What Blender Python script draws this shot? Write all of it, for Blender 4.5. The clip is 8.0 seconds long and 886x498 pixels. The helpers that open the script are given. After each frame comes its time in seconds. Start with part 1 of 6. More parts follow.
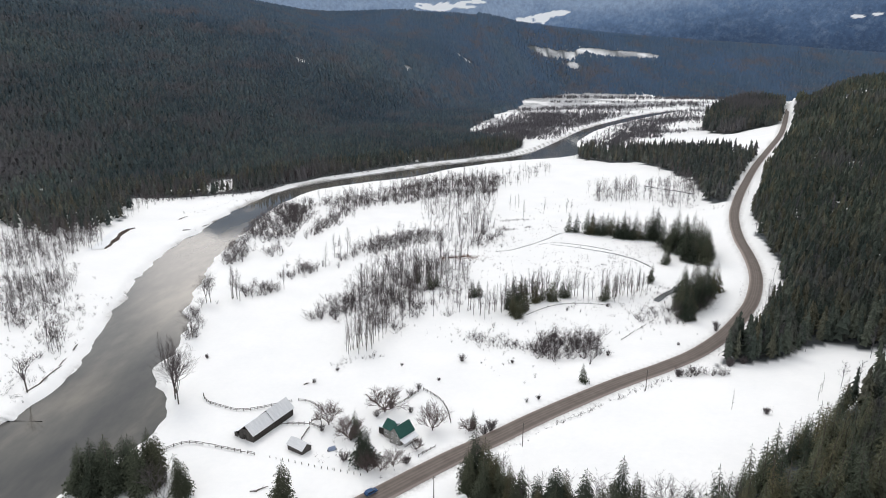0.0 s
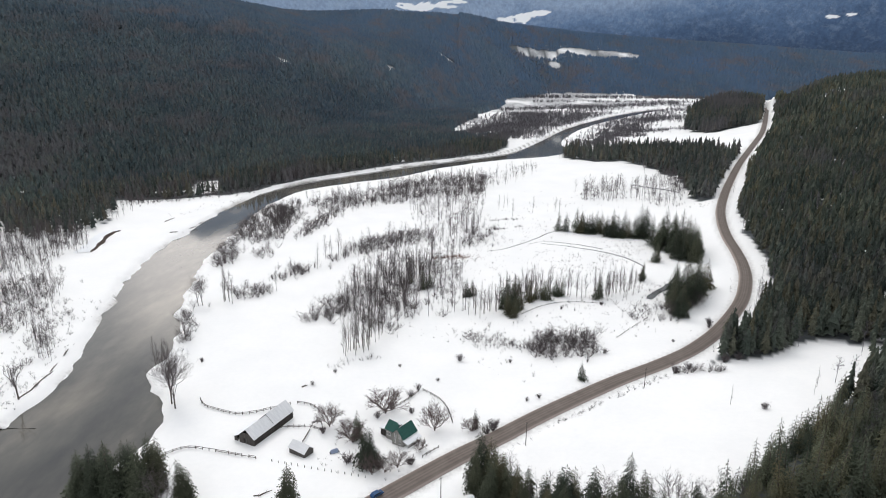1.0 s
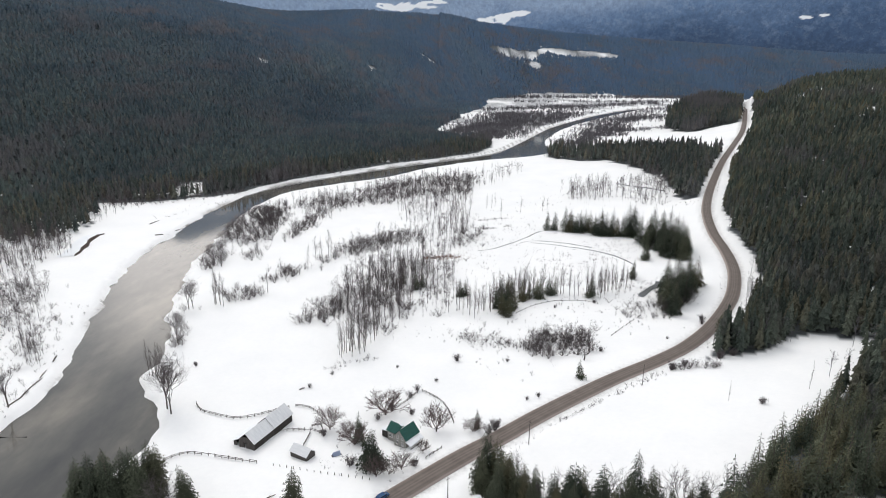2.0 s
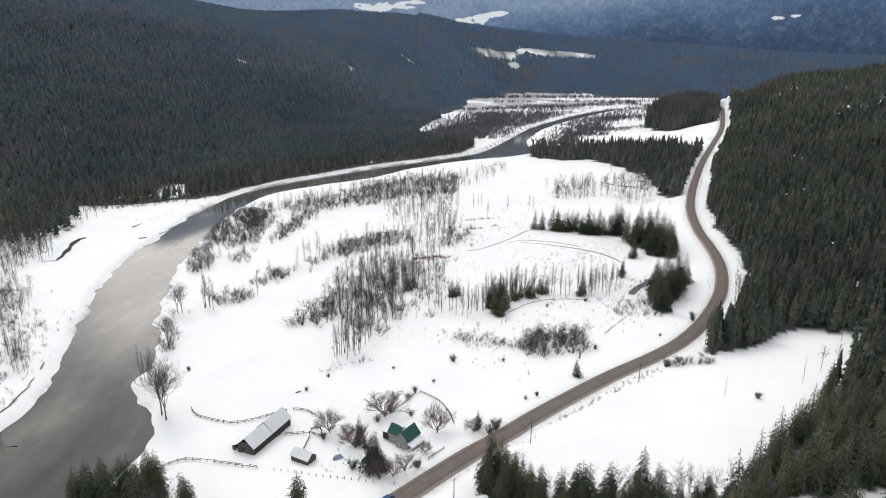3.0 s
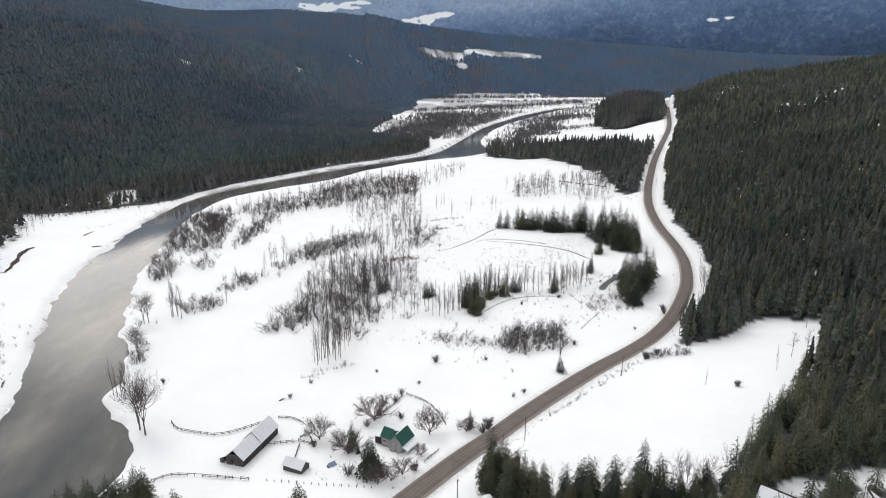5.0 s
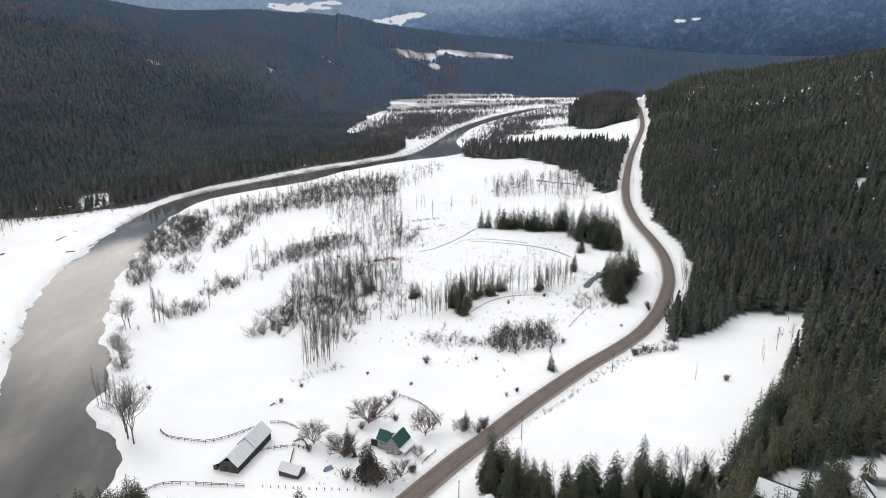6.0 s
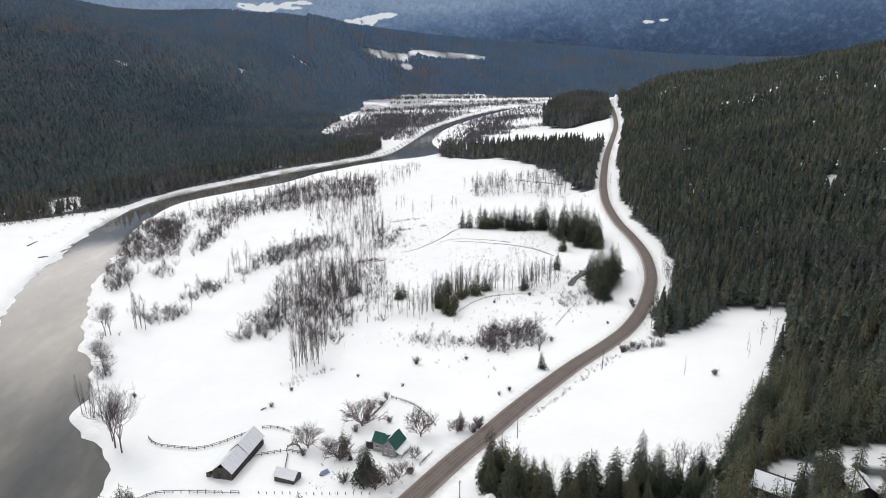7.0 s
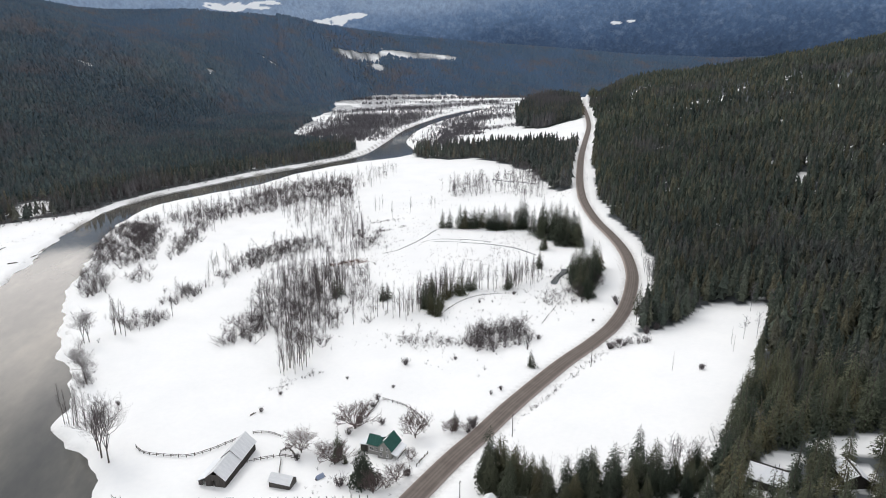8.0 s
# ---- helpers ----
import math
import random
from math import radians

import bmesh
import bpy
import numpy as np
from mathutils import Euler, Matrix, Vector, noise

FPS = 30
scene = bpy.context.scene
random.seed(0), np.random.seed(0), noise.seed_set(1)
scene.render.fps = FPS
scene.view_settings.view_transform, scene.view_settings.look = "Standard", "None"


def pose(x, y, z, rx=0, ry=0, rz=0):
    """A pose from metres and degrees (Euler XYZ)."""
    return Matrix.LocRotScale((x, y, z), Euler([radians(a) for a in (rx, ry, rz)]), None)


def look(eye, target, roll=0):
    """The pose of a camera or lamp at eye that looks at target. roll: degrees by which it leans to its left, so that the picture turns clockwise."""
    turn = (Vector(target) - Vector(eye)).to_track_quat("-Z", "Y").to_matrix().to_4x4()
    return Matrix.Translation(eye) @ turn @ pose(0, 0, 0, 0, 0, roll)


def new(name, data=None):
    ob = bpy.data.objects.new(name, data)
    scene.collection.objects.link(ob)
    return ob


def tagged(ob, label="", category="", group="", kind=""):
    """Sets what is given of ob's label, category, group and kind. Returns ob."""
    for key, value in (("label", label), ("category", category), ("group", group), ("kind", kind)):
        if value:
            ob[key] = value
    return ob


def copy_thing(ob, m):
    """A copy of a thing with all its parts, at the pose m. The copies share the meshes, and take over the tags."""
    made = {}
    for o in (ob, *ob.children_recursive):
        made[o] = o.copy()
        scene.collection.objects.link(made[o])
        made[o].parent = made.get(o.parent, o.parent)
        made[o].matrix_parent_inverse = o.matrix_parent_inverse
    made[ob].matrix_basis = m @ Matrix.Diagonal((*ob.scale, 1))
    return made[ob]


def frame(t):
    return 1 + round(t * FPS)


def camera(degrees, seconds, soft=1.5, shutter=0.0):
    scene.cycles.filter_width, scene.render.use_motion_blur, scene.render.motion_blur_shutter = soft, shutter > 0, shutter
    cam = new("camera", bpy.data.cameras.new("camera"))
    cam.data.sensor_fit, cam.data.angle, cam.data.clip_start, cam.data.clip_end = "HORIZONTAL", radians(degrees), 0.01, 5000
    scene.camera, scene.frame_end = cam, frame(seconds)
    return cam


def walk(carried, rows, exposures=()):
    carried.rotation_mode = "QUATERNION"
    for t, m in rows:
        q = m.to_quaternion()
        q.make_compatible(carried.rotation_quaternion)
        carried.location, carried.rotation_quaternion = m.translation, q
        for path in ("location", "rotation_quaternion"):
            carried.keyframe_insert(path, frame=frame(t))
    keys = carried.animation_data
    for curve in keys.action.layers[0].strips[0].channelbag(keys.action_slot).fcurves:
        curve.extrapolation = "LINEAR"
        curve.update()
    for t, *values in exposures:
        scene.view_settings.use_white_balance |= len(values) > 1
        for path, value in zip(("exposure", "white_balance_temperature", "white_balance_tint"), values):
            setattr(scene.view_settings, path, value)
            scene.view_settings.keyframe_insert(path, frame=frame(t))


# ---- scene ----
cam = camera(70.5, 8.0, soft=0.95)
PATH = [
    (0, (-7.035, 1.748, 129.607), (-8.953, 97.804, 101.867), 0.70),
    (0.5, (-10.280, 1.999, 129.544), (-10.820, 98.077, 101.817), 0.66),
    (1, (-13.557, 2.171, 129.433), (-12.689, 98.247, 101.708), 0.63),
    (1.5, (-16.855, 2.600, 129.148), (-14.541, 98.667, 101.475), 0.59),
    (3, (-27.082, 3.876, 128.800), (-20.026, 99.741, 101.230), 0.46),
    (3.5, (-30.352, 4.376, 128.679), (-21.570, 100.109, 101.149), 0.41),
    (4, (-33.611, 5.074, 128.528), (-22.831, 100.618, 101.049), 0.36),
    (4.5, (-37.018, 5.687, 128.455), (-24.142, 100.975, 100.989), 0.33),
    (6, (-47.305, 8.271, 127.977), (-28.184, 102.549, 100.661), 0.24),
    (6.5, (-50.789, 9.348, 127.869), (-29.569, 103.176, 100.555), 0.21),
    (7, (-53.891, 10.369, 127.689), (-30.642, 103.736, 100.445), 0.17),
    (7.5, (-57.414, 11.552, 127.592), (-32.003, 104.368, 100.397), 0.15),
    (8, (-60.571, 12.688, 127.365), (-33.025, 104.904, 100.207), 0.13),
]
walk(cam, [(t, look(eye, target, roll)) for t, eye, target, roll in PATH])

# ---- world, sun, exposure: bright overcast winter day ----
world = bpy.data.worlds.new("overcast_sky")
scene.world = world
world.use_nodes = True
wn, wl = world.node_tree.nodes, world.node_tree.links
wn.clear()
w_out = wn.new("ShaderNodeOutputWorld")
w_bg = wn.new("ShaderNodeBackground")
w_sky = wn.new("ShaderNodeTexSky")
w_sky.sky_type = "NISHITA"
w_sky.sun_disc = False
w_sky.sun_elevation = radians(46)
w_sky.sun_rotation = radians(-30)
w_co = wn.new("ShaderNodeTexCoord")
w_noise = wn.new("ShaderNodeTexNoise")
w_noise.inputs["Scale"].default_value = 2.6
w_noise.inputs["Detail"].default_value = 5
w_map = wn.new("ShaderNodeMapping")
w_map.inputs["Scale"].default_value = (1, 1, 2.6)
w_ramp = wn.new("ShaderNodeValToRGB")
w_ramp.color_ramp.elements[0].position = 0.36
w_ramp.color_ramp.elements[0].color = (4.3, 4.5, 4.85, 1)
w_ramp.color_ramp.elements[1].position = 0.66
w_ramp.color_ramp.elements[1].color = (9.6, 9.6, 9.6, 1)
w_mix = wn.new("ShaderNodeMixRGB")
w_mix.inputs["Fac"].default_value = 0.85
wl.new(w_co.outputs["Generated"], w_map.inputs["Vector"])
wl.new(w_map.outputs["Vector"], w_noise.inputs["Vector"])
wl.new(w_noise.outputs["Fac"], w_ramp.inputs["Fac"])
wl.new(w_sky.outputs["Color"], w_mix.inputs["Color1"])
wl.new(w_ramp.outputs["Color"], w_mix.inputs["Color2"])
GLOW_WAY = (-0.322, 0.896, 0.305)
w_dot = wn.new("ShaderNodeVectorMath")
w_dot.operation = "DOT_PRODUCT"
w_dot.inputs[1].default_value = GLOW_WAY
w_norm = wn.new("ShaderNodeVectorMath")
w_norm.operation = "NORMALIZE"
w_glow = wn.new("ShaderNodeMapRange")
w_glow.interpolation_type = "SMOOTHSTEP"
w_glow.inputs["From Min"].default_value = 0.983
w_glow.inputs["From Max"].default_value = 1.0
w_glow.inputs["To Max"].default_value = 1.0
w_add = wn.new("ShaderNodeMixRGB")
w_add.blend_type = "ADD"
w_add.inputs["Color2"].default_value = (12.5, 11.4, 10.4, 1)
wl.new(w_co.outputs["Generated"], w_norm.inputs[0])
wl.new(w_norm.outputs["Vector"], w_dot.inputs[0])
wl.new(w_dot.outputs["Value"], w_glow.inputs["Value"])
wl.new(w_glow.outputs["Result"], w_add.inputs["Fac"])
wl.new(w_mix.outputs["Color"], w_add.inputs["Color1"])
wl.new(w_add.outputs["Color"], w_bg.inputs["Color"])
w_bg.inputs["Strength"].default_value = 0.14
wl.new(w_bg.outputs["Background"], w_out.inputs["Surface"])
sun_data = bpy.data.lights.new("sun", "SUN")
sun_data.energy = 0.95
sun_data.angle = radians(24)
sun_data.color = (1.0, 0.96, 0.9)
sun = new("sun", sun_data)
sun.matrix_world = look((-300, 520, 640), (0, 0, 0))
scene.view_settings.exposure = 0.05

# ---- materials ----
def material(name, build, rough=0.9):
    m = bpy.data.materials.new(name)
    m.use_nodes = True
    b = m.node_tree.nodes["Principled BSDF"]
    b.inputs["Roughness"].default_value = rough
    b.inputs["Specular IOR Level"].default_value = 0.25
    build(m.node_tree, b)
    return m


def node(t, kind, **values):
    n = t.nodes.new(kind)
    for k, v in values.items():
        n.inputs[k].default_value = v
    return n


def noise_tex(t, scale, detail=4.0, rough=0.6, stretch=None, coords="Object"):
    co = t.nodes.new("ShaderNodeTexCoord")
    n = node(t, "ShaderNodeTexNoise", Scale=scale, Detail=detail, Roughness=rough)
    if stretch:
        mp = node(t, "ShaderNodeMapping", Scale=stretch)
        t.links.new(co.outputs[coords], mp.inputs["Vector"])
        t.links.new(mp.outputs["Vector"], n.inputs["Vector"])
    else:
        t.links.new(co.outputs[coords], n.inputs["Vector"])
    return n.outputs["Fac"]


def ramp(t, fac, stops):
    r = t.nodes.new("ShaderNodeValToRGB")
    e = r.color_ramp.elements
    while len(e) < len(stops):
        e.new(0.5)
    for el, (p, c) in zip(e, stops):
        el.position = p
        el.color = (*c, 1) if len(c) == 3 else c
    t.links.new(fac, r.inputs["Fac"])
    return r.outputs["Color"]


def mixed(t, fac, a, b, mode="MIX"):
    n = t.nodes.new("ShaderNodeMixRGB")
    n.blend_type = mode
    for sock, v in (("Fac", fac), ("Color1", a), ("Color2", b)):
        if isinstance(v, (int, float)):
            n.inputs[sock].default_value = v
        elif isinstance(v, tuple):
            n.inputs[sock].default_value = (*v, 1)
        else:
            t.links.new(v, n.inputs[sock])
    return n.outputs["Color"]


def bump(t, b, height, strength=0.3, distance=0.1):
    n = node(t, "ShaderNodeBump", Strength=strength, Distance=distance)
    t.links.new(height, n.inputs["Height"])
    t.links.new(n.outputs["Normal"], b.inputs["Normal"])


def two_tone(name, dark, light, scale, rough=0.85, stretch=None, relief=0.3, depth=0.02, fine=7.0):
    """A surface that varies at two scales between two tones, with fine relief."""
    def build(t, b):
        big = noise_tex(t, scale, 3, 0.55, stretch)
        small = noise_tex(t, scale * fine, 4, 0.65, stretch)
        both = mixed(t, 0.45, big, small)
        t.links.new(ramp(t, both, [(0.32, dark), (0.68, light)]), b.inputs["Base Color"])
        bump(t, b, small, relief, depth)
    return material(name, build, rough)


def needles(name, dark, light, frost=0.0, leafless=0.0, haze=None, stand=0.0, grain=1.1, fleck=1.0):
    """Conifer foliage: each tree takes its own tone, each bough a little of its own, with stands of leafless trees and snow held here and there."""
    def build(t, b):
        geo = t.nodes.new("ShaderNodeNewGeometry")
        info = t.nodes.new("ShaderNodeObjectInfo")
        tone = t.nodes.new("ShaderNodeAttribute")
        tone.attribute_name = "tone"
        own = t.nodes.new("ShaderNodeMath")
        own.operation = "ADD"
        t.links.new(tone.outputs["Fac"], own.inputs[0])
        t.links.new(info.outputs["Random"], own.inputs[1])
        fr = t.nodes.new("ShaderNodeMath")
        fr.operation = "FRACT"
        t.links.new(own.outputs[0], fr.inputs[0])
        mid = tuple(0.55 * d + 0.45 * l for d, l in zip(dark, light))
        olive = (light[0] * 1.12, light[1] * 0.93, light[2] * 0.82)
        base = ramp(t, fr.outputs[0], [(0.0, dark), (0.35, mid), (0.6, light), (0.8, olive), (1.0, mid)])
        if stand:
            # whole stands differ in tone across the slope
            base = mixed(t, 1.0, base, ramp(t, noise_tex(t, stand, 4, 0.6, (1, 0.6, 1)), [(0.3, (0.66, 0.69, 0.74)), (0.7, (1.32, 1.27, 1.16))]), "MULTIPLY")
        bough = ramp(t, geo.outputs["Random Per Island"], [(0.0, (0.78, 0.78, 0.78)), (1.0, (1.18, 1.18, 1.18))])
        base = mixed(t, 1.0, base, bough, "MULTIPLY")
        tuft = noise_tex(t, grain, 4, 0.72)
        base = mixed(t, 1.0, base, ramp(t, tuft, [(0.32, (1 - 0.48 * fleck,) * 3), (0.5, (0.97, 0.97, 0.97)), (0.70, (1 + 0.48 * fleck,) * 3)]), "MULTIPLY")
        bump(t, b, tuft, 0.9, 0.6 / grain)
        if frost:
            base = mixed(t, ramp(t, noise_tex(t, 0.9, 3, 0.7), [(0.68 - frost, (0, 0, 0)), (0.82 - frost, (0.5, 0.5, 0.5))]), base, (0.62, 0.66, 0.7))
        if haze:
            # blue distance haze put into the needle colour, stronger up the valley, in patches
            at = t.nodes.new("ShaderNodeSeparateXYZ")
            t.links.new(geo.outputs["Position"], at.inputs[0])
            haze_depth = t.nodes.new("ShaderNodeMapRange")
            haze_depth.inputs["From Min"].default_value, haze_depth.inputs["From Max"].default_value, haze_depth.inputs["To Max"].default_value = 500, 3200, 1.0
            t.links.new(at.outputs["Y"], haze_depth.inputs["Value"])
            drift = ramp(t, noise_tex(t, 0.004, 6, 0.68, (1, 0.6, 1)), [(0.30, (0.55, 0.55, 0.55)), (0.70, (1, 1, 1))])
            base = mixed(t, mixed(t, 1.0, drift, haze_depth.outputs[0], "MULTIPLY"), base, haze)
        if leafless:
            grey = (0.130, 0.120, 0.128)
            base = mixed(t, ramp(t, fr.outputs[0], [(0.90, (0, 0, 0)), (0.93, (leafless * 0.35,) * 3)]), base, grey)
            base = mixed(t, ramp(t, noise_tex(t, 0.009, 6, 0.72, (1, 0.55, 1)), [(0.50, (0, 0, 0)), (0.64, (min(1.0, leafless * 1.1),) * 3)]), base, grey)
        t.links.new(base, b.inputs["Base Color"])
        b.inputs["Specular IOR Level"].default_value = 0.12
    return material(name, build, 0.95)


def build_ground(t, b):
    cover = t.nodes.new("ShaderNodeAttribute")
    cover.attribute_name = "cover"
    sep = t.nodes.new("ShaderNodeSeparateColor")
    t.links.new(cover.outputs["Color"], sep.inputs["Color"])
    drift = noise_tex(t, 0.035, 4, 0.55)
    grain = noise_tex(t, 0.5, 5, 0.65)
    snow = ramp(t, mixed(t, 0.4, drift, grain), [(0.3, (0.86, 0.862, 0.862)), (0.65, (0.93, 0.924, 0.912))])
    litter = ramp(t, noise_tex(t, 0.10, 5, 0.7), [(0.3, (0.080, 0.090, 0.094)), (0.60, (0.115, 0.126, 0.134)), (0.74, (0.24, 0.25, 0.26))])
    twigs = ramp(t, noise_tex(t, 0.35, 6, 0.75), [(0.42, (0.125, 0.112, 0.108)), (0.60, (0.80, 0.82, 0.84))])
    grit = ramp(t, noise_tex(t, 0.5, 5, 0.7), [(0.38, (0.15, 0.13, 0.115)), (0.62, (0.66, 0.65, 0.63))])
    c = mixed(t, sep.outputs["Green"], snow, twigs)
    c = mixed(t, sep.outputs["Red"], c, litter)
    c = mixed(t, sep.outputs["Blue"], c, grit)
    t.links.new(c, b.inputs["Base Color"])
    bump(t, b, mixed(t, 0.5, drift, grain), 0.35, 0.5)


GROUND = material("snow_and_forest_floor", build_ground, 0.85)


def build_water(t, b):
    silt = ramp(t, noise_tex(t, 0.016, 5, 0.6, (1.6, 0.6, 1)), [(0.32, (0.050, 0.053, 0.054)), (0.5, (0.100, 0.098, 0.090)), (0.68, (0.190, 0.176, 0.152))])
    streak = ramp(t, noise_tex(t, 0.045, 6, 0.7, (1.2, 0.5, 1)), [(0.35, (0.82, 0.82, 0.84)), (0.65, (1.14, 1.12, 1.09))])
    t.links.new(mixed(t, 1.0, silt, streak, "MULTIPLY"), b.inputs["Base Color"])
    b.inputs["IOR"].default_value = 1.333
    b.inputs["Specular IOR Level"].default_value = 0.5
    bump(t, b, noise_tex(t, 0.22, 5, 0.6, (1.0, 0.55, 1)), 0.06, 0.2)


WATER = material("silty_river_water", build_water, 0.06)


def build_road(t, b):
    across = t.nodes.new("ShaderNodeAttribute")
    across.attribute_name = "across"
    sep = t.nodes.new("ShaderNodeSeparateColor")
    t.links.new(across.outputs["Color"], sep.inputs["Color"])
    sand = ramp(t, noise_tex(t, 0.25, 5, 0.65), [(0.3, (0.130, 0.112, 0.098)), (0.7, (0.255, 0.225, 0.200))])
    lanes = ramp(t, sep.outputs["Red"], [(0.0, (0.473, 0.400, 0.363)), (0.09, (0.172, 0.136, 0.118)), (0.24, (0.099, 0.078, 0.070)), (0.36, (0.163, 0.132, 0.115)), (0.44, (0.107, 0.084, 0.075)),
                                              (0.5, (0.185, 0.148, 0.130)), (0.58, (0.103, 0.080, 0.071)), (0.68, (0.159, 0.128, 0.111)), (0.78, (0.095, 0.076, 0.067)), (0.91, (0.181, 0.144, 0.126)), (1.0, (0.473, 0.400, 0.363))])
    t.links.new(mixed(t, 0.32, lanes, sand), b.inputs["Base Color"])
    bump(t, b, noise_tex(t, 3.0, 5, 0.6), 0.3, 0.02)


ROAD = material("sanded_winter_asphalt", build_road, 0.8)
NEEDLES = needles("spruce_needles", (0.042, 0.053, 0.040), (0.090, 0.102, 0.070), grain=1.8)
NEEDLES_SLOPE = needles("fir_needles_slope", (0.052, 0.068, 0.060), (0.106, 0.122, 0.098), 0.0, 0.5, None, 0.012)
# far needles carry a blue haze tint in their base colour
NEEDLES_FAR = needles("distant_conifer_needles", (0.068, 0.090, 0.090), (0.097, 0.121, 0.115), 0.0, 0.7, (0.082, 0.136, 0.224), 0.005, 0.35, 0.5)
NEEDLES_RIVER = needles("riverside_conifer_needles", (0.056, 0.070, 0.068), (0.104, 0.116, 0.104), 0.0, 0.8, None, 0.012, 0.7)
NEEDLES_FIR = needles("olive_fir_needles", (0.058, 0.073, 0.055), (0.128, 0.140, 0.094), grain=1.8)
BARK = two_tone("grey_brown_bark", (0.055, 0.045, 0.038), (0.15, 0.13, 0.115), 0.6, stretch=(3, 3, 0.6))
TWIG = two_tone("bare_winter_twigs", (0.066, 0.056, 0.058), (0.142, 0.124, 0.127), 0.25)
OLD_TWIG = two_tone("old_orchard_twigs", (0.078, 0.058, 0.056), (0.165, 0.128, 0.122), 0.3)
RUST = two_tone("rusty_dead_bracken", (0.13, 0.062, 0.040), (0.27, 0.150, 0.095), 0.5)
TWIG_PALE = two_tone("pale_willow_twigs", (0.084, 0.079, 0.088), (0.165, 0.156, 0.168), 0.02)

# ---- the land: curves of road and river, heights ----
def spline(ctrl, per=12):
    """A smooth curve through control points."""
    p = np.array(ctrl, float)
    p = np.vstack([2 * p[0] - p[1], p, 2 * p[-1] - p[-2]])
    out = []
    for i in range(1, len(p) - 2):
        for k in range(per):
            u = k / per
            a, b, c, d = p[i - 1:i + 3]
            out.append(0.5 * (2 * b + (c - a) * u + (2 * a - 5 * b + 4 * c - d) * u * u + (3 * b - a - 3 * c + d) * u ** 3))
    out.append(p[-2])
    return np.array(out)


def hashed(ix, iy, seed):
    n = (ix * 374761393 + iy * 668265263 + seed * 974634777) & 0x7FFFFFFF
    n = ((n ^ (n >> 13)) * 1274126177) & 0x7FFFFFFF
    return ((n ^ (n >> 16)) & 0xFFFF) / 65535.0


def vnoise(x, y, size, seed=0):
    """Smooth value noise from -1 to 1 with features of the given size in metres."""
    x, y = np.asarray(x, float) / size, np.asarray(y, float) / size
    ix, iy = np.floor(x).astype(np.int64), np.floor(y).astype(np.int64)
    fx, fy = x - ix, y - iy
    fx, fy = fx * fx * (3 - 2 * fx), fy * fy * (3 - 2 * fy)
    a, b = hashed(ix, iy, seed), hashed(ix + 1, iy, seed)
    c, d = hashed(ix, iy + 1, seed), hashed(ix + 1, iy + 1, seed)
    return ((a * (1 - fx) + b * fx) * (1 - fy) + (c * (1 - fx) + d * fx) * fy) * 2 - 1


def step(a, b, v):
    u = np.clip((v - a) / (b - a), 0, 1)
    return u * u * (3 - 2 * u)


ROAD_LINE = spline([(-140, 62, 6), (-100, 98, 5.5), (-60, 134, 5), (-29, 163, 5), (-7, 183, 5), (8, 195, 5), (23, 207.5, 5.3), (42, 222.5, 5.3), (63, 238.5, 5), (86, 254.5, 4.5), (106, 270.5, 4), (127, 292, 4),
                    (148, 319, 4), (164, 343, 4.5), (180, 374, 5.3), (190, 400, 6.2), (198, 427, 7.2), (206, 460, 9), (217, 495, 11.5), (232, 533, 14), (259, 588, 17), (293, 651, 21), (337, 729, 26), (397, 829, 32),
                    (475, 959, 40), (544, 1088, 46), (657, 1308, 52), (777, 1544, 56)])
RIVER_LINE = spline([(-170, 60, 30), (-163, 120, 28), (-158, 170, 27.5), (-149, 203, 32), (-149.5, 220, 27), (-158.5, 248, 18.5), (-162, 275, 22.5), (-169, 303, 22), (-181, 340, 21), (-190, 385, 22), (-198, 430, 21), (-199, 490, 20), (-199, 575, 18.5),
                     (-195, 622, 17.5), (-179, 684, 20), (-140, 738, 25), (-84, 795, 31), (-25, 868, 25), (58, 940, 27), (150, 1024, 44), (208, 1225, 21), (325, 1520, 21), (550, 1930, 26), (790, 2290, 22)])
WATER_Z = -2.5


def nearest(line, x, y):
    """For each place: distance to a curve, its side (right is positive), the curve's third value and how far along it lies."""
    x, y = np.ravel(x), np.ravel(y)
    d, side, third, along = (np.empty(len(x)) for _ in range(4))
    tangent = np.gradient(line[:, :2], axis=0)
    arc = np.concatenate([[0], np.cumsum(np.hypot(*np.diff(line[:, :2], axis=0).T))])
    tangent /= np.linalg.norm(tangent, axis=1)[:, None]
    for s in range(0, len(x), 20000):
        e = slice(s, s + 20000)
        dx, dy = x[e, None] - line[None, :, 0], y[e, None] - line[None, :, 1]
        i = np.argmin(dx * dx + dy * dy, axis=1)
        k = np.arange(len(i))
        tx, ty = tangent[i, 0], tangent[i, 1]
        px, py = dx[k, i], dy[k, i]
        off = px * ty - py * tx
        end = (i == 0) | (i == len(line) - 1)
        d[e] = np.where(end, np.hypot(px, py), np.abs(off))
        side[e] = np.sign(off)
        third[e] = line[i, 2]
        along[e] = arc[i] + px * tx + py * ty
    return d, side, third, along


ROAD_ARC = np.concatenate([[0], np.cumsum(np.hypot(*np.diff(ROAD_LINE[:, :2], axis=0).T))])


def arc_at(x, y):
    return float(nearest(ROAD_LINE, [x], [y])[3][0])


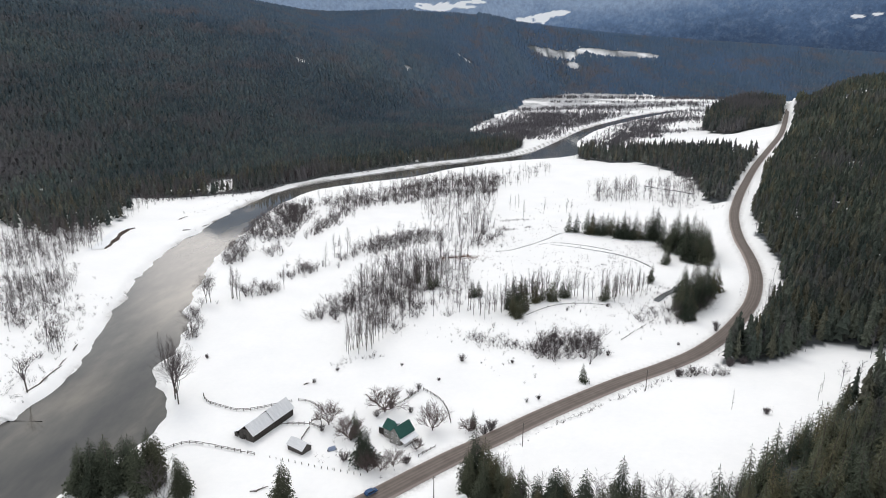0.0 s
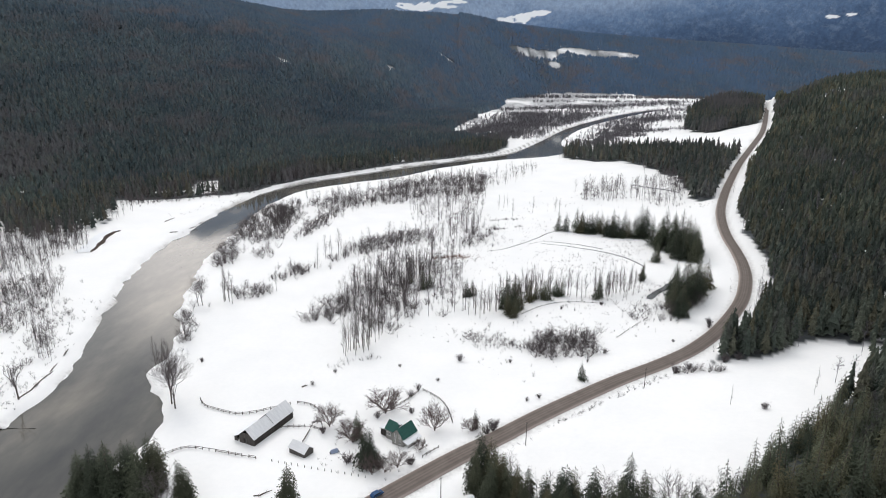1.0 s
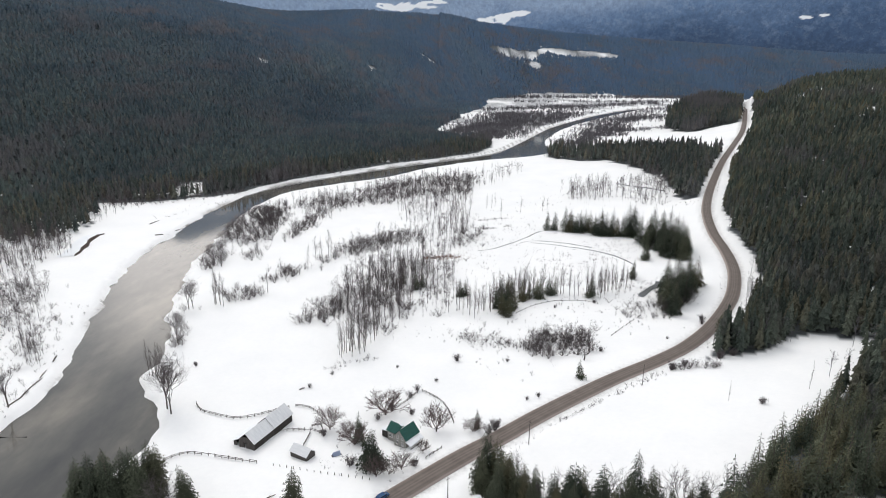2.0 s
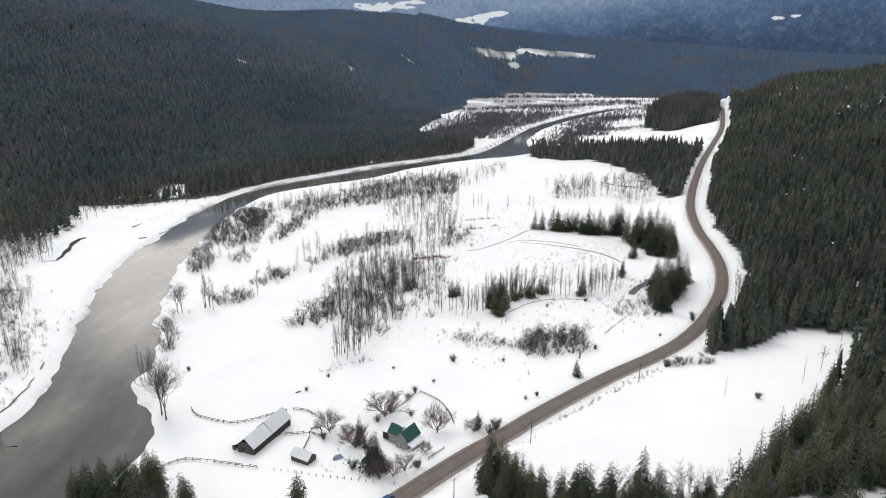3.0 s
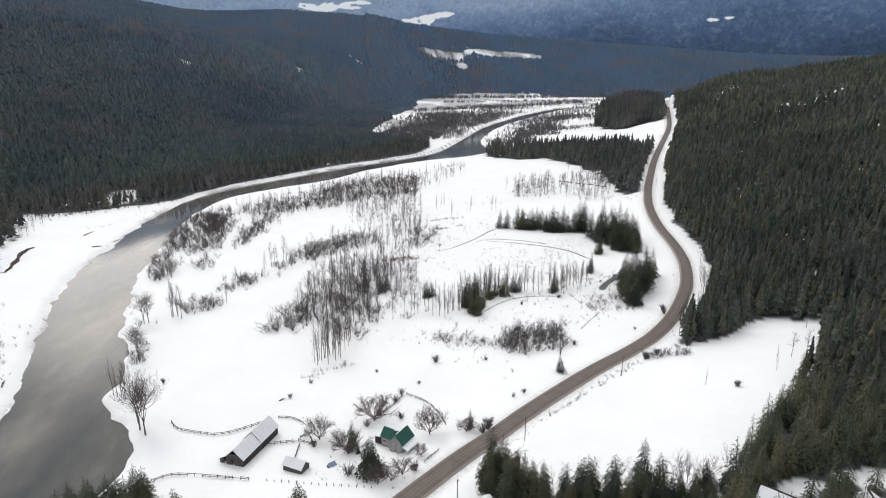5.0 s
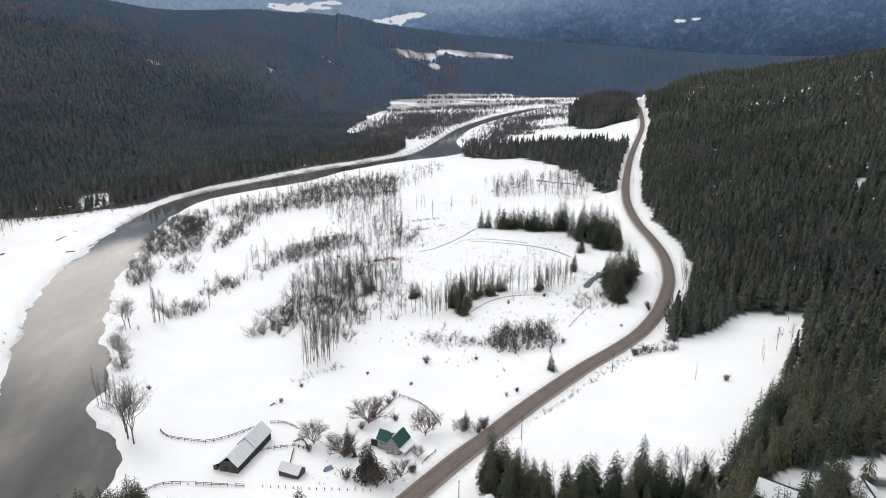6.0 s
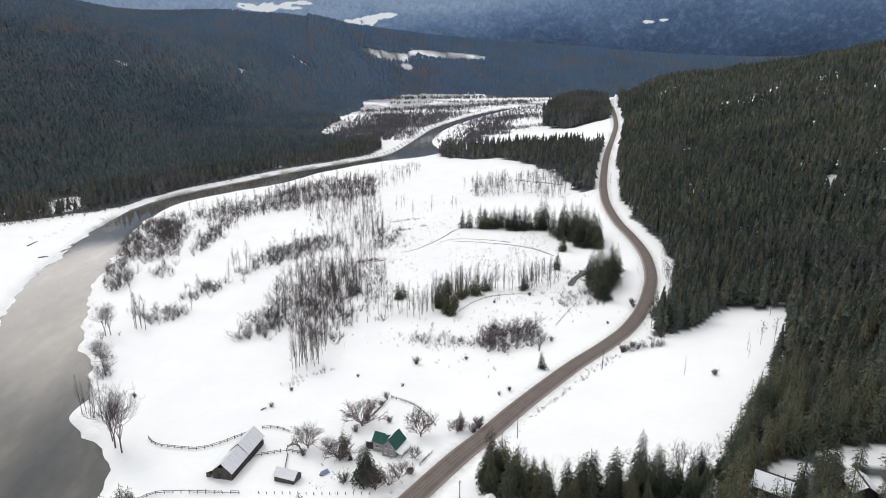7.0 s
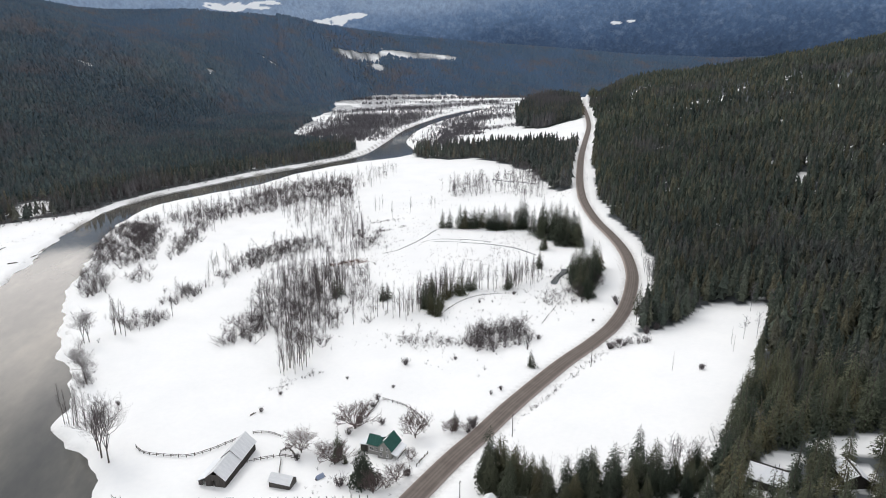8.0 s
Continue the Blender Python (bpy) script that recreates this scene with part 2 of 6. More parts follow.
FIELD_END = arc_at(98, 264)
AZ = [-180, -110, -75, -52, -35, -17, 0, 10, 20, 28, 40, 60, 110, 180]
FOOT = [500, 500, 520, 560, 680, 900, 2000, 2950, 3000, 3000, 2950, 1400, 500, 500]
CREST = [1800, 1800, 2000, 2300, 2400, 2600, 3050, 3550, 3750, 3750, 3800, 3000, 1800, 1800]
CREST_Z = [380, 420, 480, 520, 440, 352, 350, 313, 274, 240, 185, 120, 300, 380]


def lie(x, y):
    """All that the land's shape follows from: height, and the road's and river's distances."""
    x, y = np.ravel(np.asarray(x, float)), np.ravel(np.asarray(y, float))
    rd, rs, rz, ra = nearest(ROAD_LINE, x, y)
    sd = rd * rs
    wd, _, whw, _ = nearest(RIVER_LINE, x, y)
    r = np.hypot(x + 30, y)
    bank = wd - whw - (3.0 * vnoise(x, y, 17, 3) + 1.6 * vnoise(x, y, 6, 4)) * (1 - 0.75 * step(450, 900, r))
    az = np.degrees(np.arctan2(x + 30, y))
    foot, crest, cz = np.interp(az, AZ, FOOT), np.interp(az, AZ, CREST), np.interp(az, AZ, CREST_Z)
    u = np.clip((r - foot) / (crest - foot), 0, 1.25)
    rise = cz * np.where(u < 1, u ** 1.25 * (1.25 - 0.25 * u), 1.0)
    rise += step(0.05, 0.5, u) * (17 * vnoise(x, y, 520, 7) + 7 * vnoise(x, y, 190, 8))
    floor = 0.5 * vnoise(x, y, 70, 1) + 0.25 * vnoise(x, y, 18, 2) + rise
    floor = floor + 80 * np.exp(-((x - 690) ** 2 + (y - 1420) ** 2) / 150 ** 2) + 14 * step(2200, 3000, r) * (az > 2)
    width = 26 + 90 * step(500, 900, y)
    left = floor + (rz - floor) * np.exp(-np.maximum(rd - 5, 0) / width)
    hill = 0.13 * sd + 0.00028 * sd * sd
    hill = np.where(sd > 520, 143.3 + 0.42 * (sd - 520) - 0.00021 * (sd - 520) ** 2, hill)
    hill = np.where(sd > 1500, 354, hill)
    right = rz + np.maximum(hill, 0) * (1 - 0.47 * step(600, 1500, ra)) + 45 * step(5, 110, sd) * step(850, 1300, ra) + step(40, 160, sd) * (5 * vnoise(x, y, 90, 5) + 2 * vnoise(x, y, 30, 6))
    past = step(ROAD_ARC[-1] - 250, ROAD_ARC[-1] + 500, ra)
    h = np.where(sd > 0, np.maximum(right, floor), left) * (1 - past) + floor * past
    h = h - 0.8 * step(12, 6.5, rd) + 0.25 * vnoise(x, y, 9, 9) * step(6, 14, rd)
    wet = step(5.0, -7.0, bank)
    h = h * (1 - wet) + (WATER_Z - 2.6) * wet
    return h, sd, ra, bank, r, az


def height(x, y):
    return float(lie([x], [y])[0][0])


# clearings: a far hill farm's field, cabin yards, small snowy openings on the hillside
OPEN = [(470, 3195, 210, 26, 0.65), (800, 3312, 200, 38, -0.03), (67, 130, 8.5, 6.5, 0.4), (88, 122, 9, 5, 0.3), (105, 132, 16, 6, -0.5), (80, 137, 7, 4, 0), (-268, 690, 18, 40, 0.15), (-300, 665, 30, 10, 0.3),
        (622, 1040, 42, 24, 0.3), (-75, 920, 6, 24, 0.3), (-525, 1553, 18, 11, 0), (-432, 1777, 20, 13, 0), (-397, 1638, 15, 11, 0), (-173, 2186, 22, 30, 0), (15, 2543, 60, 18, 0.2), (547, 3169, 34, 26, 0.3)]
# small snowy gaps on the steeper slope above the road
OPEN += [(490, 527, 3, 8, -0.6), (440, 556, 3, 7, -0.6), (399, 475, 3.5, 9, -0.6), (378, 422, 3.5, 9, -0.6), (360, 374, 4, 10, -0.6), (337, 458, 3, 8, -0.6), (404, 490, 2.5, 9, -0.5), (350, 342, 4, 10, -0.6), (392, 440, 3, 7, -0.6), (330, 320, 3, 9, -0.5), (425, 500, 2.5, 7, -0.5), (365, 400, 3, 8, -0.5)]
GROVES = [(628, 1375, 290, 92, 1.12)]
# outline of the conifer belt between the far field and the road
BELT = np.array([(168, 925), (238, 868), (256, 800), (256, 730), (248, 670), (232, 582), (250, 570), (310, 668), (372, 777), (370, 850), (325, 984), (265, 995), (215, 1015), (185, 1020)], float)

# outline of the wood that reaches out onto the far river flat
SPUR = np.array([(-305, 472), (-290, 496), (-312, 572), (-345, 620), (-430, 680), (-450, 520), (-360, 470)], float)


def inside(outline, x, y):
    """Whether places lie within an outline."""
    res = np.zeros(len(x), bool)
    for (x0, y0), (x1, y1) in zip(outline, np.roll(outline, -1, axis=0)):
        res ^= ((y0 > y) != (y1 > y)) & (x < (x1 - x0) * (y - y0) / (y1 - y0 + 1e-9) + x0)
    return res


def snow_gap(x, y):
    """Small snowy gaps between the firs on the slope."""
    return vnoise(x, y, 11, 41) + 0.75 * vnoise(x, y, 70, 45) > 0.86


def forest(x, y):
    """Where close conifer forest stands: 1 right of the road, 2 on the far side of the river, 0 nowhere."""
    h, sd, ra, bank, r, az = lie(x, y)
    x, y = np.ravel(x), np.ravel(y)
    wob = 5 * vnoise(x, y, 22, 11)
    edge = np.where(ra < FIELD_END + np.clip((sd - 14) * 1.6, 0, 45) + wob, np.interp(ra, [250, 300, 357], [75, 71, 67]), 15) + 0.6 * wob
    kind = np.where((sd > edge) & (y > 60) & (ra < ROAD_ARC[-1] - 20), 1, 0)
    far_edge = np.interp(az, [-48, -35, -30.5, -27.0, -21.6, -17.8, -14, -9, -4, 1, 5.9, 8.7], [590, 600, 590, 670, 676, 676, 698, 738, 796, 884, 1014, 1190])
    woods = (r > far_edge + 2.5 * wob + 9 * vnoise(x, y, 34, 20) * step(600, 660, y)) & (bank > 6) & ((az < np.interp(r, [1150, 1250, 1700, 2200], [4, 1.2, 3.6, 5.6]) + 0.6 * vnoise(x, y, 110, 13)) | ((r < 1180) & (az < 7)) | (r > np.minimum(3000, np.interp(az, AZ, FOOT) + 30) + 40 * vnoise(x, y, 120, 14)))
    kind = np.where(woods & ((sd < 0) | (r > 2700)), 2, kind)
    for cx, cy, ax, ay, turn in GROVES:
        c, s = math.cos(turn), math.sin(turn)
        u, v = (x - cx) * c + (y - cy) * s, -(x - cx) * s + (y - cy) * c
        kind = np.where(((u / ax) ** 2 + (v / ay) ** 2 < 1 + 0.3 * vnoise(x, y, 30, 15)) & (sd < -9) & (bank > 8), 2, kind)
    wx, wy, gaps = x + 5 * vnoise(x, y, 16, 16), y + 14 * vnoise(x, y, 30, 17) + 8 * vnoise(x, y, 9, 19), vnoise(x, y, 24, 18)
    kind = np.where(inside(BELT, wx, wy) & (sd < -9) & (bank > 6) & (gaps > -0.8), 2, kind)
    kind = np.where(inside(SPUR, wx, wy) & (bank > 6) & (gaps > -0.35), 2, kind)
    clear = np.zeros(len(x), bool)
    for cx, cy, ax, ay, turn in OPEN:
        c, s = math.cos(turn), math.sin(turn)
        u, v = (x - cx) * c + (y - cy) * s, -(x - cx) * s + (y - cy) * c
        clear |= (u / ax) ** 2 + (v / ay) ** 2 < 1 + 0.25 * vnoise(x, y, 60, 12)
    return np.where(clear, 0, kind), h, r, sd, az


def mesh_from(name, verts, faces, smooth=True):
    """A mesh from arrays of corners and of faces that all have as many sides."""
    me = bpy.data.meshes.new(name)
    verts, faces = np.ascontiguousarray(verts, np.float32), np.ascontiguousarray(faces, np.int32)
    n, k = faces.shape
    me.vertices.add(len(verts))
    me.vertices.foreach_set("co", verts.ravel())
    me.loops.add(n * k)
    me.loops.foreach_set("vertex_index", faces.ravel())
    me.polygons.add(n)
    me.polygons.foreach_set("loop_start", np.arange(0, n * k, k, dtype=np.int32))
    me.polygons.foreach_set("use_smooth", np.full(n, smooth))
    me.update(calc_edges=True)
    me.validate()
    return me


def grid_faces(rows, cols, wrap=False):
    a = np.arange(rows * cols).reshape(rows, cols)
    b = np.roll(a, -1, axis=1) if wrap else a[:, 1:]
    a2 = a if wrap else a[:, :-1]
    return np.stack([a2[:-1], a2[1:], b[1:], b[:-1]], -1).reshape(-1, 4)


def paint(me, name, rgb):
    at = me.color_attributes.new(name, "FLOAT_COLOR", "POINT")
    at.data.foreach_set("color", np.column_stack([rgb, np.ones(len(rgb))]).astype(np.float32).ravel())


# one sheet of ground, finer ahead of the camera's way, out to the far slopes
angles = np.radians(np.concatenate([np.arange(-180, -56, 4), np.arange(-56, 60, 0.34), np.arange(60, 180, 4)]))
radii = np.concatenate([[1], np.geomspace(60, 460, 150), np.linspace(463, 1180, 215), np.geomspace(1190, 1600, 40), np.geomspace(1630, 4300, 45)])
rr, aa = np.meshgrid(radii, angles, indexing="ij")
gx, gy = rr * np.sin(aa) - 30, rr * np.cos(aa)
kind, gh, g_r, g_sd, g_az = forest(gx, gy)
g_bank = lie(gx, gy)[3]
ground_mesh = mesh_from("ground", np.column_stack([gx.ravel(), gy.ravel(), gh]), grid_faces(len(radii), len(angles), True)[:, ::-1])
cover = np.zeros((len(gh), 3))
cover[:, 0] = (kind > 0) & ~inside(SPUR, gx.ravel(), gy.ravel()) & ~((kind == 1) & snow_gap(gx.ravel(), gy.ravel()))
cover[:, 1] = step(-0.25, 0.1, vnoise(gx.ravel(), gy.ravel(), 140, 21) * 0.6 + vnoise(gx.ravel(), gy.ravel(), 40, 22) * 0.5) * step(1350, 1550, g_r) * (g_sd < 0) * (g_bank > 14)
thin = vnoise(gx.ravel(), gy.ravel(), 55, 23) * 0.6 + vnoise(gx.ravel(), gy.ravel(), 15, 24) * 0.5
cover[:, 2] = 0.8 * step(3.2, 1.2, g_bank) * step(-0.6, 0.3, g_bank) * step(0.05, 0.45, thin) + 0.55 * step(7.5, 3.6, np.abs(g_sd)) * (g_sd != 0)
far_side = nearest(RIVER_LINE, gx, gy)[1] < 0
cover[:, 2] = np.maximum(cover[:, 2], far_side * step(560, 640, gy.ravel()) * step(3.6, 2.2, g_bank) * step(-1.5, 0.0, g_bank) * (0.6 + 0.4 * step(-0.3, 0.2, thin)))
paint(ground_mesh, "cover", cover)
ground = tagged(new("ground", ground_mesh), "snow-covered valley floor rising into forested slopes", "ground", kind="structure")
ground_mesh.materials.append(GROUND)

# river surface, a strip along the river line, a little wider than its banks
rt = np.gradient(RIVER_LINE[:, :2], axis=0)
rt /= np.linalg.norm(rt, axis=1)[:, None]
across = np.linspace(-1, 1, 9)
half = RIVER_LINE[:, 2][:, None] + 12
wx = RIVER_LINE[:, 0][:, None] + rt[:, 1][:, None] * across * half
wy = RIVER_LINE[:, 1][:, None] - rt[:, 0][:, None] * across * half
river_mesh = mesh_from("river", np.column_stack([wx.ravel(), wy.ravel(), np.full(wx.size, WATER_Z)]), grid_faces(len(RIVER_LINE), 9)[:, ::-1])
river_mesh.materials.append(WATER)
river = tagged(new("river", river_mesh), "wide grey silty river between snowy banks", "river", kind="structure")

# snowy river banks, a smooth lip along each side of the water
r_arc = np.concatenate([[0], np.cumsum(np.hypot(*np.diff(RIVER_LINE[:, :2], axis=0).T))])
at = np.arange(r_arc[0], r_arc[-1], 2.5)
rl = np.column_stack([np.interp(at, r_arc, RIVER_LINE[:, k]) for k in range(3)])
rt = np.gradient(rl[:, :2], axis=0)
rt /= np.linalg.norm(rt, axis=1)[:, None]
for side, name in ((-1, "river_bank_far"), (1, "river_bank_near")):
    rows, marks = [], []
    x0, y0 = rl[:, 0] + side * rt[:, 1] * rl[:, 2], rl[:, 1] - side * rt[:, 0] * rl[:, 2]
    off = (3.0 * vnoise(x0, y0, 17, 3) + 1.6 * vnoise(x0, y0, 6, 4)) * (1 - 0.75 * step(450, 900, np.hypot(x0 + 30, y0)))
    for out, z in ((-3.0, -3.3), (-1.2, -2.3), (0.2, -1.45), (2.0, -0.55), (4.0, 0.0), (7.0, None)):
        x, y = rl[:, 0] + side * rt[:, 1] * (rl[:, 2] + off + out), rl[:, 1] - side * rt[:, 0] * (rl[:, 2] + off + out)
        rows.append(np.column_stack([x, y, lie(x, y)[0] - 0.12 if z is None else np.full(len(x), float(z)) + 0.12 * vnoise(x, y, 5, 81) + 0.4 * step(500, 800, y)]))
        dirt = step(0.8, -0.4, np.full(len(x), out)) * (step(-0.35, 0.2, vnoise(x, y, 23, 82)) if side < 0 else 0.25 * step(0.1, 0.5, vnoise(x, y, 31, 83)))
        marks.append(np.column_stack([0 * dirt, 0 * dirt, 0.9 * dirt]))
    faces = grid_faces(len(rows), len(at))
    bank_mesh = mesh_from(name, np.vstack(rows), faces if side < 0 else faces[:, ::-1])
    paint(bank_mesh, "cover", np.vstack(marks))
    bank_mesh.materials.append(GROUND)
    tagged(new(name, bank_mesh), "snowy lip of the river bank with bare earth at the water", "bank", kind="structure")

# road, a cambered strip on its low embankment
rt = np.gradient(ROAD_LINE[:, :2], axis=0)
rt /= np.linalg.norm(rt, axis=1)[:, None]
across = np.array([-1.12, -0.96, -0.5, 0, 0.5, 0.96, 1.12])
drop = np.array([-1.5, 0.0, 0.04, 0.07, 0.04, 0.0, -1.5])
ROAD_HALF = 3.7
wx = ROAD_LINE[:, 0][:, None] + rt[:, 1][:, None] * across * ROAD_HALF
wy = ROAD_LINE[:, 1][:, None] - rt[:, 0][:, None] * across * ROAD_HALF
wz = ROAD_LINE[:, 2][:, None] + 0.35 + drop[None, :]
road_mesh = mesh_from("road", np.column_stack([wx.ravel(), wy.ravel(), wz.ravel()]), grid_faces(len(ROAD_LINE), 7)[:, ::-1])
lane = np.tile(np.clip((across + 1) / 2, 0, 1), len(ROAD_LINE))
paint(road_mesh, "across", np.column_stack([lane, lane, lane]))
road_mesh.materials.append(ROAD)
road = tagged(new("road", road_mesh), "two-lane road, wet and brown with sand", "road", kind="structure")

# far mountainside that closes the valley
b_az = np.radians(np.concatenate([np.linspace(-75, -12, 70), np.linspace(-11.8, 40, 400), np.linspace(40.5, 80, 50)]))
b_u = np.concatenate([np.linspace(0, 0.4, 12)[:-1], np.linspace(0.4, 0.65, 45), np.linspace(0.67, 1, 10)])
uu, aa = np.meshgrid(b_u, b_az, indexing="ij")
b_r = 4150 + 560 * uu
bx, by = b_r * np.sin(aa) - 30, b_r * np.cos(aa)
bz = 60 + 900 * uu ** 1.1 + (90 * vnoise(bx, by, 520, 31) + 45 * vnoise(bx, by, 170, 32)).reshape(uu.shape) * (0.3 + uu)
backdrop_mesh = mesh_from("backdrop", np.column_stack([bx.ravel(), by.ravel(), bz.ravel()]), grid_faces(len(b_u), 520))


def build_far(t, b):
    place_z = t.nodes.new("ShaderNodeSeparateXYZ")
    t.links.new(t.nodes.new("ShaderNodeNewGeometry").outputs["Position"], place_z.inputs[0])
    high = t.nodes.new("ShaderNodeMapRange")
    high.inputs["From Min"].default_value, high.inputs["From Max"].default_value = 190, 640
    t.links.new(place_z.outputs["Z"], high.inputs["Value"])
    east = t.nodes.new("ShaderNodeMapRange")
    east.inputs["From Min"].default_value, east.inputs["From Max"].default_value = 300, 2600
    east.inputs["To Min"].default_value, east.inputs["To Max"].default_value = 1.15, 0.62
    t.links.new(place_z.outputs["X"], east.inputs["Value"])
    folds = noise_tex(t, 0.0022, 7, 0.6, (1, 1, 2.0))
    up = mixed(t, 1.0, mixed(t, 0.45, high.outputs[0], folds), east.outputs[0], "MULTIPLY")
    # blue distance haze put into the wood colour, paler with height, darker eastward
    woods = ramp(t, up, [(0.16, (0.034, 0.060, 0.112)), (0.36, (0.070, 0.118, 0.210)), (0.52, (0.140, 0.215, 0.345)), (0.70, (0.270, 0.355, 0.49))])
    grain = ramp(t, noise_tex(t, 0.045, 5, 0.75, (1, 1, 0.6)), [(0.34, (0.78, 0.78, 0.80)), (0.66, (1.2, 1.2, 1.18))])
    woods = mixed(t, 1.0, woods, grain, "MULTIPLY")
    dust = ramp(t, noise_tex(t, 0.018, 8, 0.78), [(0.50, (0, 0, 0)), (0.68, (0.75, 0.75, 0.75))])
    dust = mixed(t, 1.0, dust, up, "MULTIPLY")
    farms = t.nodes.new("ShaderNodeAttribute")
    farms.attribute_name = "farms"
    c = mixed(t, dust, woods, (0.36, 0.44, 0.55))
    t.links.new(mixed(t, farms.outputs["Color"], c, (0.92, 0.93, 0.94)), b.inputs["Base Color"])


backdrop_mesh.materials.append(material("hazy_snow_dusted_far_forest", build_far, 1.0))
# snowy hill farms far up the mountainside, as patches of open ground: angle, share of the slope, half sizes
farm = np.zeros(bz.size)
deg = np.degrees(aa).ravel()
for fa, fu, wa, wu in ((-0.2, 0.50, 1.3, 0.022), (-2.6, 0.535, 1.5, 0.018), (1.4, 0.52, 1.1, 0.012), (-1.4, 0.525, 1.2, 0.018), (0.6, 0.485, 0.9, 0.010), (-3.2, 0.515, 0.8, 0.009), (6.3, 0.525, 1.0, 0.028), (7.3, 0.555, 1.0, 0.026), (8.3, 0.575, 1.2, 0.020), (30.8, 0.455, 0.4, 0.010), (32.0, 0.47, 0.35, 0.009)):
    d2 = ((deg - fa) / wa) ** 2 + ((uu.ravel() - fu) / wu) ** 2
    farm = np.maximum(farm, step(1.05, 0.9, d2 + 0.9 * vnoise(bx.ravel(), by.ravel(), 55, 33) + 0.7 * vnoise(bx.ravel(), bz.ravel(), 22, 34)))
paint(backdrop_mesh, "farms", np.column_stack([farm, farm, farm]))
backdrop = tagged(new("backdrop", backdrop_mesh), "distant snow-dusted forested mountainside, blue from haze in its colour", "mountain", kind="structure")

# ---- trees ----
rng = np.random.default_rng(5)


def spray_crown(tall, wide, boughs, sprays, seed, bare=0.03, full=0.7, droop=0.45):
    """A full conifer crown for near trees: boughs in a loose spiral, each made of many small sprays."""
    g = np.random.default_rng(seed)
    ph = g.random(6) * 6.283
    v, f = [], []
    for i in range(boughs):
        u = 1 - math.sqrt(1 - (i + g.random()) / boughs * 0.998)
        z = tall * (bare + (0.985 - bare) * u)
        a = i * 2.39996 + 0.9 * g.random()
        L = wide * (1 - u) ** full * (0.72 + 0.5 * g.random() ** 1.5) * min(1, 0.62 + 4 * u) + 0.024 * tall
        L *= 1 + 0.18 * math.sin(a + ph[0] + 5 * u) + 0.14 * math.sin(2 * a + ph[1] - 9 * u) + 0.12 * math.sin(17 * u + ph[2])
        dz = -droop * L * (0.3 + 0.9 * g.random())
        c, s = math.cos(a), math.sin(a)
        for j in range(sprays):
            w = 0.18 + 0.82 * (j + g.random()) / sprays
            off = g.normal(0, 0.16) * L * (1.1 - 0.5 * w)
            px, py, pz = w * L * c - off * s, w * L * s + off * c, z + dz * w * w + 0.25 * L * (1 - w) + g.normal(0, 0.04) * L
            a3 = a + g.normal(0, 0.6)
            q = ((0.10 + 0.09 * g.random()) * L + 0.008 * tall) * min(1.0, (1900 / (boughs * sprays)) ** 0.3)
            h = q * (0.34 + 0.18 * g.random())
            c3, s3 = math.cos(a3), math.sin(a3)
            tip = -q * (0.1 + 0.6 * g.random())
            roll = h * g.normal(0, 0.5)
            b = len(v)
            v += [(px - h * s3, py + h * c3, pz + roll), (px + h * s3, py - h * c3, pz - roll), (px + q * c3, py + q * s3, pz + tip)]
            f.append((b, b + 1, b + 2))
    b = len(v)
    k = 0.008 * tall
    v += [(k, 0, tall * 0.95), (-k / 2, k, tall * 0.95), (-k / 2, -k, tall * 0.95), (0, 0, tall * 1.0)]
    f += [(b, b + 1, b + 3), (b + 1, b + 2, b + 3), (b + 2, b, b + 3)]
    return np.array(v), np.array(f)


def tube(points, radii, sides=5):
    """Corners and triangles of a tapering tube along points."""
    v, f = [], []
    pts = [Vector(p) for p in points]
    for i, (p, r) in enumerate(zip(pts, radii)):
        d = (pts[min(i + 1, len(pts) - 1)] - pts[max(i - 1, 0)]).normalized()
        u = d.orthogonal().normalized()
        w = d.cross(u)
        for k in range(sides):
            a = 6.2832 * k / sides
            v.append(tuple(p + (u * math.cos(a) + w * math.sin(a)) * r))
    for i in range(len(pts) - 1):
        for k in range(sides):
            a, b = i * sides + k, i * sides + (k + 1) % sides
            f += [(a, b, b + sides), (a, b + sides, a + sides)]
    return np.array(v), np.array(f)


def joined(pieces):
    v, f, n = [], [], 0
    for pv, pf in pieces:
        v.append(pv)
        f.append(pf + n)
        n += len(pv)
    return np.vstack(v), np.vstack(f)


def sliver(p, q, w):
    """One thin tapering twig."""
    d = (q - p).orthogonal().normalized() * w
    return np.array([tuple(p - d), tuple(p + d), tuple(q)]), np.array([(0, 1, 2)])


